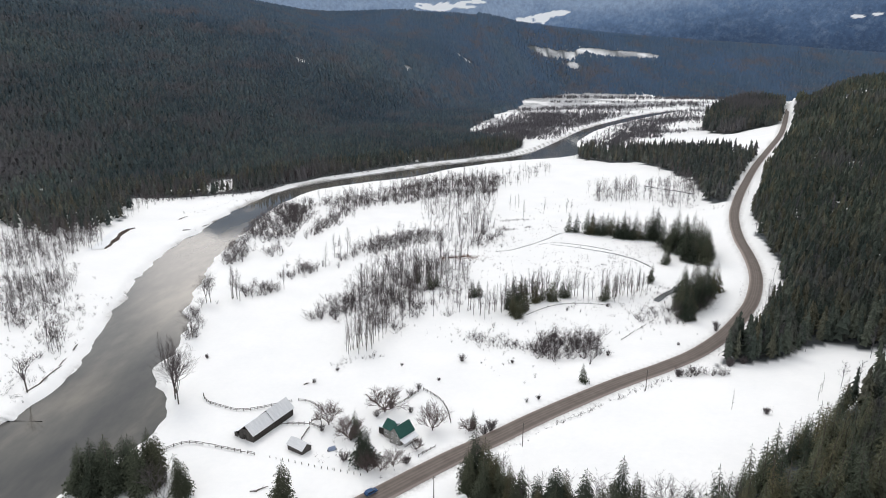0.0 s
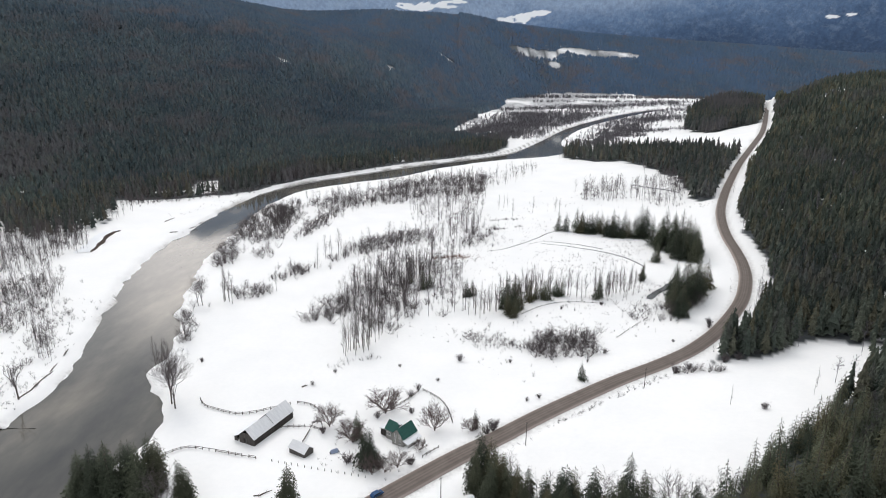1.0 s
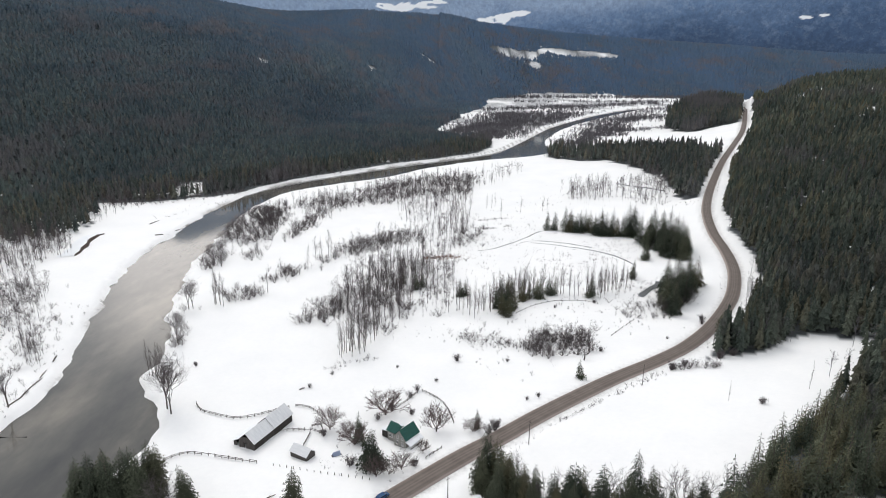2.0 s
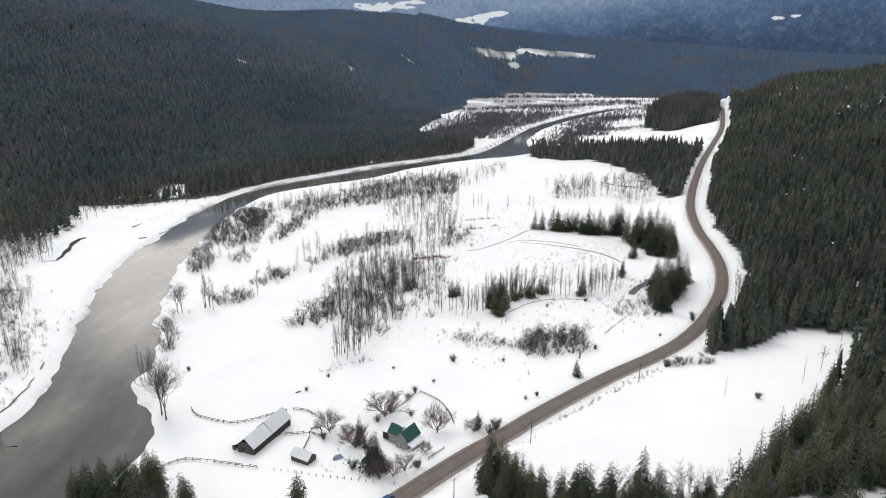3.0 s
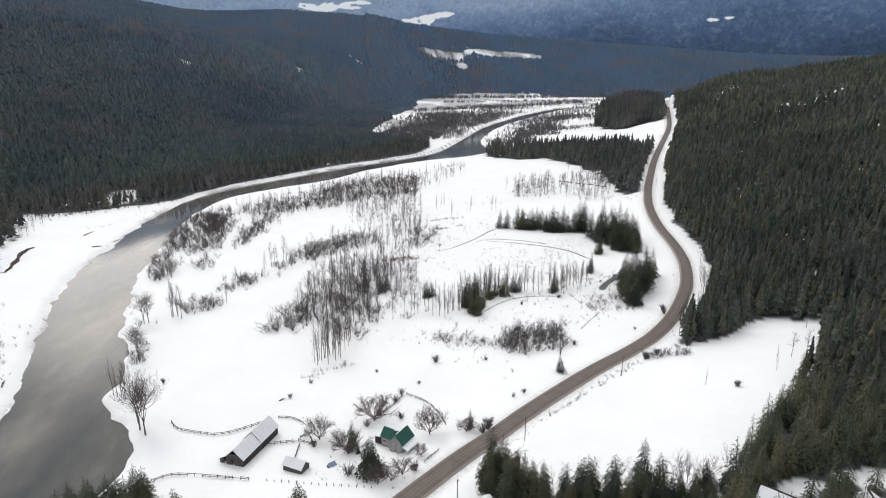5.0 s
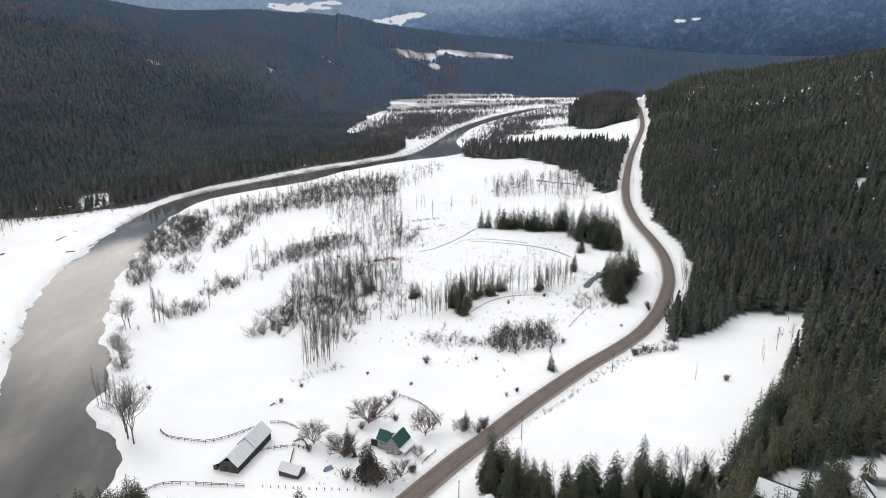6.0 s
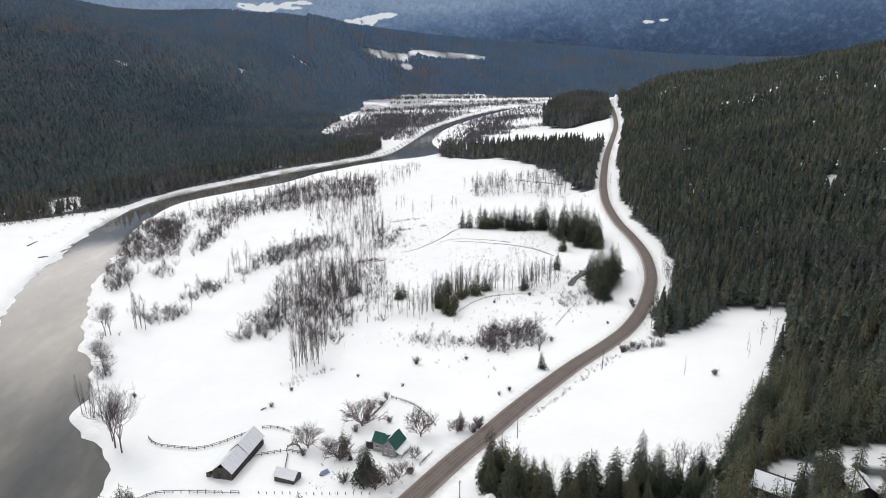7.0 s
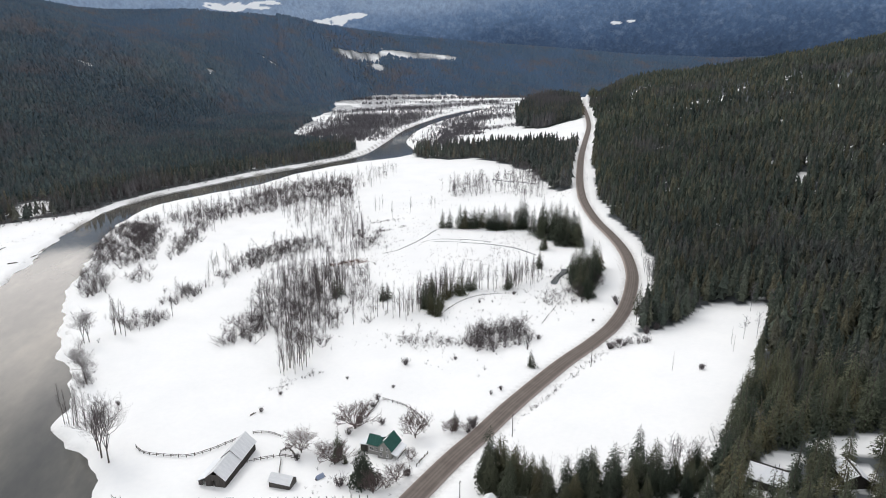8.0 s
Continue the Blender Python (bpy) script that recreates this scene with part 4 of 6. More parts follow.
# leafless trees that stand singly
grow(POPLAR, along_strip(-58, 268, -37, 296, 10, 27), 14, 22, 18)
grow(POPLAR, along_strip(5, 318, 50, 360, 16, 40), 10, 19, 18)
grow(POPLAR, along_strip(80, 350, 110, 362, 16, 30), 9, 19, 18)
grow(POPLAR, [(62, 352), (66, 353), (69, 350)], 14, 18, 18)
grow(POPLAR, along_strip(-136, 339, -129, 335, 3, 6), 18, 23, 18)
grow(POPLAR, along_strip(-119, 220, -136, 256, 5, 12), 14, 19, 18)
grow(POPLAR, along_strip(-50, 312, -12, 400, 30, 60), 11, 18, 18)
grow(ALDER, along_strip(-58, 330, -12, 400, 36, 30), 5, 9, 9)
grow(ALDER, along_strip(-128, 214, -124, 224, 6, 6), 8, 11, 9)
grow(ALDER, along_strip(-136, 284, -150, 330, 5, 14), 4, 7, 9)
grow(ALDER, along_strip(-152, 390, -168, 455, 10, 16), 6, 9, 9)
grow(ALDER, along_strip(112, 318, 134, 345, 16, 26), 5, 9, 9)

grow(POPLAR, along_strip(24, 338, 57, 359, 14, 28), 11, 20, 18)
grow(POPLAR, along_strip(87, 352, 106, 365, 6, 14), 11, 16, 18)
grow(POPLAR, along_strip(56, 355, 80, 347, 8, 9), 13, 18, 18)
# old bare trees on the river bank by the farm
grow(BANK, [(-116, 222), (-119, 226)], 17, 20, 15)
grow(BANK, [(-117, 215), (-121, 231)], 13, 15, 15)
grow(BANK, [(-145, 332), (-147, 331), (-136, 285)], 12, 16, 15)
grow(POPLAR, [(-94, 402), (-92, 424), (-89, 432), (-85, 435), (-83, 434), (-110, 357)], 14, 20, 18)
grow(POPLAR, [(45, 591), (50, 596), (54, 601), (55, 562), (97, 581), (102, 584), (75, 575)], 13, 18, 18)

# leafless trees among the conifers below the road
grow(ALDER, [(7, 164), (11, 152), (23, 150), (26, 137), (34, 146), (45, 147), (50, 145), (58, 147), (31, 148), (15, 152), (64, 142), (68, 145), (-95, 163), (-98, 165)], 8, 12, 9)
grow(POPLAR, [(28, 147), (44, 145), (9, 160), (53, 148), (18, 151)], 11, 15, 18)

# thickets, too many to count
def brush_pieces(stems, twigs, seed, slim=0.0045, squat=0.62):
    """A rounded leafless bush: stems that fan out from the base into a crown of many short twigs."""
    g = random.Random(seed)
    out = []
    for i in range(stems):
        a, tilt = g.random() * 6.283, 0.9 * g.random() ** 0.7
        d = Vector((math.cos(a) * tilt * squat, math.sin(a) * tilt * squat, 1 - 0.25 * tilt)) * (0.72 + 0.3 * g.random())
        at = Vector((g.gauss(0, 0.05), g.gauss(0, 0.05), -0.03))
        out.append(sliver(at, at + d, slim * 2.0))
        for j in range(twigs):
            p = at + d * (0.35 + 0.65 * g.random() ** 0.7)
            e = Vector((g.gauss(0, 1), g.gauss(0, 1), g.gauss(0.55, 0.6))).normalized() * (0.13 + 0.15 * g.random())
            out.append(sliver(p, p + e, slim))
    return joined(out)


poplar_templates = [joined(bare_tree_pieces(1, s, n, 4, 300 + i, fork, 0.025, 2, 1.05, 0.0098, 0.0038, 1.25)) for i, (s, n, fork) in enumerate(((0.24, 20, 0.3), (0.19, 24, 0.24), (0.29, 18, 0.36), (0.22, 22, 0.2), (0.33, 20, 0.42)))]
brush_templates = [brush_pieces(10, 10, 340 + i, 0.0072, q) for i, q in enumerate((1.0, 0.85, 1.15, 0.95))]
alder_templates = brush_templates + [joined(bare_tree_pieces(1, s, 16, 5, 310 + i, 0.1, 0.05, 3, 0.8, 0.011, 0.0052)) for i, s in enumerate((0.40, 0.34))]
shrub_templates = [brush_pieces(8, 5, 320 + i, 0.010, 0.75) for i in range(4)]
willow_templates = [joined([p]) for p in (bare_tree_pieces(1, 0.5, 12, 1, 330 + i, 0.05, 0.03, 3, 0.8, 0.02, 0.045)[1] for i in range(3))]


def grown(name, rows, templates, mat, label, category, clumps, gap):
    """Stuff at places (x, y, low, high), left out in the gaps between clumps."""
    rows = np.vstack(rows)
    x, y = rows[:, 0], rows[:, 1]
    h, sd, _, bank, _, _ = lie(x, y)
    ok = (bank > 1.0) & (np.abs(sd) > 6.5) & (vnoise(x, y, clumps, 61) + 0.5 * vnoise(x, y, clumps * 0.4, 62) > gap)
    size = rows[:, 2] + (rows[:, 3] - rows[:, 2]) * rng.random(len(rows))
    scatter(name, templates, np.column_stack([x, y, h - 0.15, size])[ok], mat, label, category)


def thicket(name, strips, templates, mat, label, category="thicket", clumps=12, gap=-0.52):
    """Plants along strips: ends, width, how many, least and greatest height."""
    rows = []
    for x0, y0, x1, y1, wide, n, low, high in strips:
        rows.append(np.column_stack([along_strip(x0, y0, x1, y1, wide, n), np.full(n, low), np.full(n, high)]))
    grown(name, rows, templates, mat, label, category, clumps, gap)


def copse(name, patches, templates, mat, label, category="thicket", clumps=9, gap=-0.6):
    """Plants within outlines: outline, how many, least and greatest height."""
    rows = []
    for outline, n, low, high in patches:
        o = np.array(outline, float)
        lo, hi = o.min(axis=0), o.max(axis=0)
        p = lo + (hi - lo) * rng.random((n * 5, 2))
        wob = np.column_stack([vnoise(p[:, 0], p[:, 1], 9, 63), vnoise(p[:, 0], p[:, 1], 9, 64)]) * 0.05 * (hi - lo).min()
        p = p[inside(o, *(p + wob).T)][:n]
        p = p + rng.normal(0, 1.6, p.shape) + rng.normal(0, 7.0, p.shape) * (rng.random((len(p), 1)) < 0.16)
        rows.append(np.column_stack([p, np.full(len(p), low), np.full(len(p), high)]))
    grown(name, rows, templates, mat, label, category, clumps, gap)


# outlines of the woods on the river flat
BELT_LOW = [(-179, 481), (-183, 533), (-172, 589), (-145, 565), (-133, 480), (-143, 456)]
BELT_BEND = [(-171, 584), (-149, 617), (-136, 550), (-138, 510), (-150, 510)]
BELT_INNER = [(-125, 476), (-125, 534), (-110, 571), (-108, 531), (-115, 484)]
BELT_LONG = [(-146, 617), (-92, 653), (-47, 724), (7, 768), (50, 775), (36, 661), (-11, 652), (-56, 611), (-97, 582), (-110, 540), (-121, 586)]
BELT_FOOT = [(-164, 403), (-180, 466), (-159, 443), (-149, 404)]
BAND = [(-94, 401), (-80, 426), (-59, 443), (-39, 458), (-18, 470), (-16, 503), (-40, 495), (-61, 478), (-80, 445)]
MID = [(-40, 612), (-11, 652), (33, 661), (29, 535), (11, 454), (-19, 439), (-21, 508), (-37, 530)]
CLUMP_LOW = [(-86, 307), (-85, 319), (-76, 341), (-68, 353), (-60, 326), (-69, 310)]
CLUMP = [(-68, 327), (-66, 370), (-50, 393), (-24, 403), (-23, 339), (-27, 304), (-41, 294), (-53, 306)]
CLUMP_EAST = [(-24, 403), (-19, 439), (5, 434), (1, 356), (-4, 320), (-24, 307)]
CLUMP_TOP = [(-57, 383), (-51, 430), (-19, 439), (-24, 403)]
ROWS = [(-129, 338), (-136, 357), (-123, 367), (-112, 357), (-120, 342)]
MEADOW = [(28, 274), (33, 290), (47, 293), (63, 292), (60, 269), (41, 262), (34, 268)]
GREY_WOOD = [(132, 628), (150, 692), (191, 696), (179, 637), (162, 622)]
GREY_WOOD_EAST = [(184, 635), (210, 704), (252, 680), (236, 613), (210, 577), (189, 597)]
FAR_WOOD = [(-301, 381), (-352, 453), (-351, 495), (-298, 492), (-270, 438), (-274, 397)]
FAR_BRUSH = [(-245, 302), (-290, 365), (-260, 380), (-230, 342), (-221, 307), (-225, 286)]
FAR_CLUMP = [(-207, 276), (-218, 298), (-207, 294), (-189, 264), (-194, 262)]

copse("riverside_brush", [(BELT_LOW, 500, 4, 8), (BELT_BEND, 220, 3, 7), (BELT_INNER, 170, 3, 6.5), (BELT_LONG, 1150, 3.5, 7.5), (BELT_FOOT, 75, 4, 7), ([(-141, 419), (-144, 445), (-139, 453), (-133, 422)], 26, 4, 6)], alder_templates, TWIG, "dense leafless alder brush along the river bend", gap=-0.66)
copse("riverside_poplars", [(BELT_LOW, 24, 9, 13), (BELT_BEND, 40, 9, 14), (BELT_LONG, 430, 9, 16), ([(20, 700), (60, 800), (120, 850), (110, 800), (60, 700)], 70, 8, 13)], poplar_templates, TWIG, "leafless poplars above the river bend", gap=-0.7)
copse("meadow_brush", [(BAND, 380, 3, 6.5), ([(-110, 380), (-112, 400), (-101, 402), (-98, 389)], 45, 4, 7), ([(-118, 372), (-116, 380), (-110, 385), (-108, 376)], 16, 3, 5), (ROWS, 75, 3, 6), (MEADOW, 210, 3.5, 7.5), ([(-2, 288), (4, 297), (30, 285), (28, 274), (14, 279)], 110, 1.2, 4)], alder_templates, TWIG, "leafless brush in rows across the snowy meadow")
copse("middle_brush", [(MID, 240, 1.5, 5), ([(1, 455), (9, 509), (35, 513), (31, 476), (11, 451)], 130, 3, 6), (CLUMP_LOW, 130, 3, 6.5), (CLUMP, 420, 2.5, 7), (CLUMP_EAST, 150, 1.5, 5)], alder_templates, TWIG, "leafless alder and willow brush among poplars")
copse("middle_poplars", [(MID, 190, 9, 17), (CLUMP, 120, 11, 18), (CLUMP_EAST, 60, 10, 16), (CLUMP_TOP, 45, 9, 15), (BAND, 34, 9, 14)], poplar_templates, TWIG, "leafless grey-brown poplars in the snowy meadow", gap=-0.8)
copse("creek_brush", [(GREY_WOOD, 90, 2, 5), ([(88, 316), (96, 331), (114, 334), (121, 321), (111, 307), (96, 310)], 90, 2, 4.5), (GREY_WOOD_EAST, 70, 1.5, 4), (FAR_BRUSH, 330, 2, 5.5), (FAR_WOOD, 300, 2, 5), (FAR_CLUMP, 30, 2, 4)], alder_templates, TWIG, "leafless willow brush in the snow")
copse("grey_poplar_wood", [(GREY_WOOD, 75, 11, 18), (GREY_WOOD_EAST, 120, 9, 16), ([(225, 640), (262, 780), (285, 760), (262, 640), (240, 590)], 110, 9, 15)], poplar_templates, TWIG, "pale leafless poplar wood beyond the hedge of spruces", gap=-0.8)
copse("far_bank_wood", [(FAR_WOOD, 330, 9, 16), (FAR_BRUSH, 120, 8, 13), (FAR_CLUMP, 26, 8, 13), ([(-440, 470), (-440, 560), (-350, 560), (-345, 480)], 120, 10, 16), ([(-330, 520), (-350, 600), (-300, 610), (-290, 520)], 70, 9, 14)], poplar_templates, TWIG, "leafless poplars on the far river flat", gap=-0.8)
thicket("far_bank_poplars", [(-345, 600, -240, 690, 44, 220, 8, 15), (-300, 650, -180, 742, 22, 190, 9, 16), (-215, 715, -60, 862, 24, 250, 9, 16), (-60, 862, 90, 1005, 22, 190, 9, 16), (245, 590, 285, 700, 30, 60, 9, 14), (262, 700, 250, 830, 26, 50, 9, 14), (170, 935, 240, 880, 20, 40, 8, 13)], poplar_templates, TWIG, "leafless poplars before the dark forest on the far bank", gap=-0.7)
thicket("far_bank_brush", [(-216, 318, -186, 226, 14, 60, 2, 5), (-338, 608, -299, 615, 12, 60, 3, 6), (-310, 600, -200, 680, 34, 260, 2, 6), (-240, 345, -232, 370, 10, 20, 1.5, 4), (-300, 655, -60, 850, 16, 150, 2, 5), (-149, 315, -143, 333, 5, 25, 2, 5), (-136, 282, -141, 306, 5, 16, 2, 5), (50, 785, 120, 862, 10, 30, 2, 4)], alder_templates, TWIG, "leafless brush along the snowy river banks")
thicket("flats_thicket", [(110, 1190, 260, 1900, 170, 2600, 6, 12), (20, 1230, 150, 1500, 60, 700, 6, 11), (225, 1060, 420, 1420, 70, 700, 5, 10), (330, 1180, 520, 1600, 60, 400, 5, 10), (250, 1450, 430, 1900, 110, 600, 6, 11), (300, 1600, 520, 2300, 220, 700, 7, 13), (330, 1250, 480, 1650, 120, 420, 6, 11), (240, 1050, 330, 1250, 60, 120, 5, 9)], willow_templates, TWIG_PALE, "distant grey-brown willow thickets on the river flats", gap=-0.55)
thicket("valley_end_thicket", [(500, 1700, 900, 2300, 200, 400, 7, 12), (180, 2050, 900, 2440, 90, 600, 8, 14), (300, 2750, 1250, 2750, 130, 900, 9, 16), (350, 2500, 1100, 2520, 40, 260, 7, 12), (371, 1307, 480, 1261, 50, 220, 4, 8), (485, 1544, 520, 1347, 50, 260, 5, 9), (301, 1231, 381, 1194, 26, 120, 4, 8), (103, 1172, 246, 1639, 60, 300, 6, 11)], willow_templates, TWIG_PALE, "far grey-brown willow thickets at the valley's end", gap=-0.55)
thicket("low_shrubs", [(88, 244, 119, 243, 7, 60, 2.5, 5), (30, 203, 84, 242, 5, 150, 0.6, 2.0), (10, 188, 40, 212, 4, 40, 0.5, 1.2), (-62, 256, -40, 268, 6, 36, 0.8, 2.4), (60, 355, 120, 400, 60, 200, 0.5, 1.6), (70, 400, 150, 470, 44, 620, 0.5, 1.8), (10, 440, 90, 520, 60, 260, 0.4, 1.3), (0, 270, 110, 330, 60, 170, 0.5, 2.0), (60, 330, 120, 372, 34, 180, 0.5, 2.2), (118, 352, 140, 372, 18, 90, 1, 2.5), (-60, 190, -20, 180, 20, 40, 0.5, 1.6), (-205, 290, -180, 220, 24, 110, 0.6, 2.2), (-250, 540, -215, 640, 30, 60, 0.5, 1.5)], shrub_templates, TWIG, "low leafless shrubs poking out of the snow", "shrub")
thicket("meadow_shrubs", [(-60, 400, 60, 540, 110, 420, 0.6, 2.2), (10, 380, 110, 440, 60, 240, 0.5, 1.6), (60, 560, 230, 700, 120, 240, 0.6, 2), (32, 541, 64, 552, 5, 60, 1, 2.5), (33, 508, 58, 522, 5, 60, 1, 2.5), (112, 268, 150, 306, 12, 70, 1.2, 3.5), (150, 330, 178, 380, 8, 40, 0.6, 1.6), (-130, 262, -150, 320, 8, 40, 0.8, 2.2), (186, 640, 236, 560, 16, 60, 1, 2.5), (-40, 300, 60, 320, 30, 80, 0.4, 1.4), (-220, 340, -200, 230, 40, 140, 0.6, 2.5), (-260, 330, -270, 400, 30, 120, 0.6, 2)], shrub_templates, TWIG, "small leafless shrubs scattered over the snowy meadow", "shrub")
thicket("slope_edge_poplars", [(120, 262, 150, 268, 8, 30, 8, 13), (150, 296, 178, 345, 9, 40, 8, 13), (144, 201, 180, 240, 7, 30, 7, 12), (108, 158, 138, 194, 7, 24, 7, 11), (190, 360, 250, 420, 26, 50, 11, 17), (230, 330, 300, 380, 60, 80, 11, 17), (150, 200, 220, 260, 40, 60, 10, 16), (260, 420, 420, 620, 120, 160, 12, 19)], poplar_templates, TWIG_PALE, "leafless poplars along the edge of the fir wood", gap=-0.9)
thicket("dead_bracken", [(-17, 426, 4, 434, 7, 220, 0.9, 2.0), (-6, 423, 10, 432, 5, 110, 0.8, 1.7)], shrub_templates, RUST, "rust-brown dead bracken showing through the snow", "bracken", 17, -9)

# ---- farmstead: barn, shed, house, fences ----
GREY_BOARDS = two_tone("weathered_grey_boards", (0.042, 0.038, 0.036), (0.115, 0.105, 0.098), 0.5, stretch=(6, 6, 0.5), relief=0.5)
FROST_ROOF = two_tone("snow_dusted_sheet_roof", (0.60, 0.61, 0.63), (0.77, 0.775, 0.785), 0.25, 0.6, (1, 6, 1))
GREEN_ROOF = two_tone("dark_green_metal_roof", (0.014, 0.070, 0.058), (0.026, 0.105, 0.086), 0.4, 0.45, (5, 1, 1))
STUCCO = two_tone("grey_house_siding", (0.20, 0.195, 0.185), (0.33, 0.32, 0.30), 0.4, stretch=(1, 1, 5), relief=0.4)
WHITE_TRIM = two_tone("white_painted_trim", (0.62, 0.62, 0.60), (0.8, 0.8, 0.78), 1.0, 0.6)
SNOW = two_tone("packed_roof_snow", (0.80, 0.82, 0.85), (0.90, 0.91, 0.92), 0.3, 0.85, relief=0.4, depth=0.1)
DARK_WOOD = two_tone("dark_old_wood", (0.024, 0.021, 0.020), (0.065, 0.058, 0.053), 0.8, stretch=(1, 1, 0.3), relief=0.5)
RAIL_WOOD = two_tone("old_fence_wood", (0.050, 0.042, 0.037), (0.125, 0.108, 0.098), 0.9)
BLUE_PAINT = two_tone("blue_car_paint", (0.020, 0.060, 0.150), (0.030, 0.080, 0.185), 1.5, 0.25, relief=0.02)
BLUE_TARP = two_tone("faded_blue_tarp", (0.16, 0.20, 0.30), (0.30, 0.35, 0.45), 0.8)
RUBBER = two_tone("black_rubber", (0.012, 0.012, 0.012), (0.03, 0.03, 0.03), 3.0)
STEEL = two_tone("grey_steel", (0.30, 0.30, 0.31), (0.5, 0.5, 0.5), 2.0, 0.4)
REED = two_tone("brown_reeds", (0.105, 0.062, 0.045), (0.23, 0.15, 0.115), 0.4)


def build_glass(t, b):
    b.inputs["Base Color"].default_value = (0.02, 0.025, 0.03, 1)
    b.inputs["Specular IOR Level"].default_value = 0.6


GLASS = material("dark_window_glass", build_glass, 0.06)


def solid(*pieces, bevel=0.0):
    """A bmesh of convex pieces, each given as corners of a bottom and of a top ring."""
    bm = bmesh.new()
    for low, high in pieces:
        a = [bm.verts.new(p) for p in low]
        b = [bm.verts.new(p) for p in high]
        bm.faces.new(a[::-1])
        bm.faces.new(b)
        for i in range(len(a)):
            j = (i + 1) % len(a)
            bm.faces.new((a[i], a[j], b[j], b[i]))
    if bevel:
        bmesh.ops.bevel(bm, geom=bm.edges[:], offset=bevel, segments=1, affect="EDGES")
    bmesh.ops.recalc_face_normals(bm, faces=bm.faces[:])
    return bm


def brick(x0, x1, y0, y1, z0, z1):
    return ([(x0, y0, z0), (x1, y0, z0), (x1, y1, z0), (x0, y1, z0)], [(x0, y0, z1), (x1, y0, z1), (x1, y1, z1), (x0, y1, z1)])


def gable_end(half, eave, ridge, y0, y1, z0=-0.8, x=0.0):
    """A five-sided wall across the ridge, from y0 to y1 thick."""
    ring = [(x - half, z0), (x + half, z0), (x + half, eave), (x, ridge), (x - half, eave)]
    return ([(p, y0, z) for p, z in ring], [(p, y1, z) for p, z in ring])


def roof_slab(x_eave, z_eave, x_ridge, z_ridge, y0, y1, thick):
    """One sloping roof side as a slab."""
    ring = [(x_eave, z_eave), (x_ridge, z_ridge), (x_ridge, z_ridge + thick), (x_eave, z_eave + thick)]
    return ([(p, y0, z) for p, z in ring], [(p, y1, z) for p, z in ring])


def window(parent, x, y, z, w, h, axis, out):
    """A framed window on a wall that faces along an axis ('x' or 'y'), out being +1 or -1."""
    def rect(x0, x1, z0, z1, d0, d1):
        d0, d1 = sorted((d0 * out, d1 * out))
        return brick(x + x0, x + x1, y + d0, y + d1, z + z0, z + z1) if axis == "y" else brick(x + d0, x + d1, y + x0, y + x1, z + z0, z + z1)
    f = 0.09
    frame_ob = part("window", solid(rect(-w / 2, w / 2, h - f, h, 0.003, 0.07), rect(-w / 2, w / 2, 0, f, 0.003, 0.07), rect(-w / 2, -w / 2 + f, f, h - f, 0.003, 0.07), rect(w / 2 - f, w / 2, f, h - f, 0.003, 0.07),
                                    rect(-0.03, 0.03, f, h - f, 0.003, 0.06), rect(-w / 2 + f, w / 2 - f, h / 2 - 0.03, h / 2 + 0.03, 0.003, 0.06)), WHITE_TRIM, parent, "white-framed sash window")
    part("pane", solid(rect(-w / 2 + f, w / 2 - f, f, h - f, 0.004, 0.03)), GLASS, frame_ob)
    part("sill", solid(rect(-w / 2 - 0.08, w / 2 + 0.08, -0.08, 0, 0.003, 0.14)), WHITE_TRIM, frame_ob)
    return frame_ob


def planks(parent, x0, x1, y, z0, top, n, out, name="board"):
    """Upright boards on an end wall, each a piece of its own, cut to the slope given by top(x)."""
    w = (x1 - x0) / n
    for i in range(n):
        a, b = x0 + i * w + 0.015, x0 + (i + 1) * w - 0.015
        d = random.uniform(0.025, 0.06)
        ys = sorted((y + 0.003 * out, y + d * out))
        low = [(a, ys[0], z0), (b, ys[0], z0), (b, ys[1], z0), (a, ys[1], z0)]
        high = [(a, ys[0], top(a)), (b, ys[0], top(b)), (b, ys[1], top(b)), (a, ys[1], top(a))]
        part(name, solid((low, high)), GREY_BOARDS, parent)


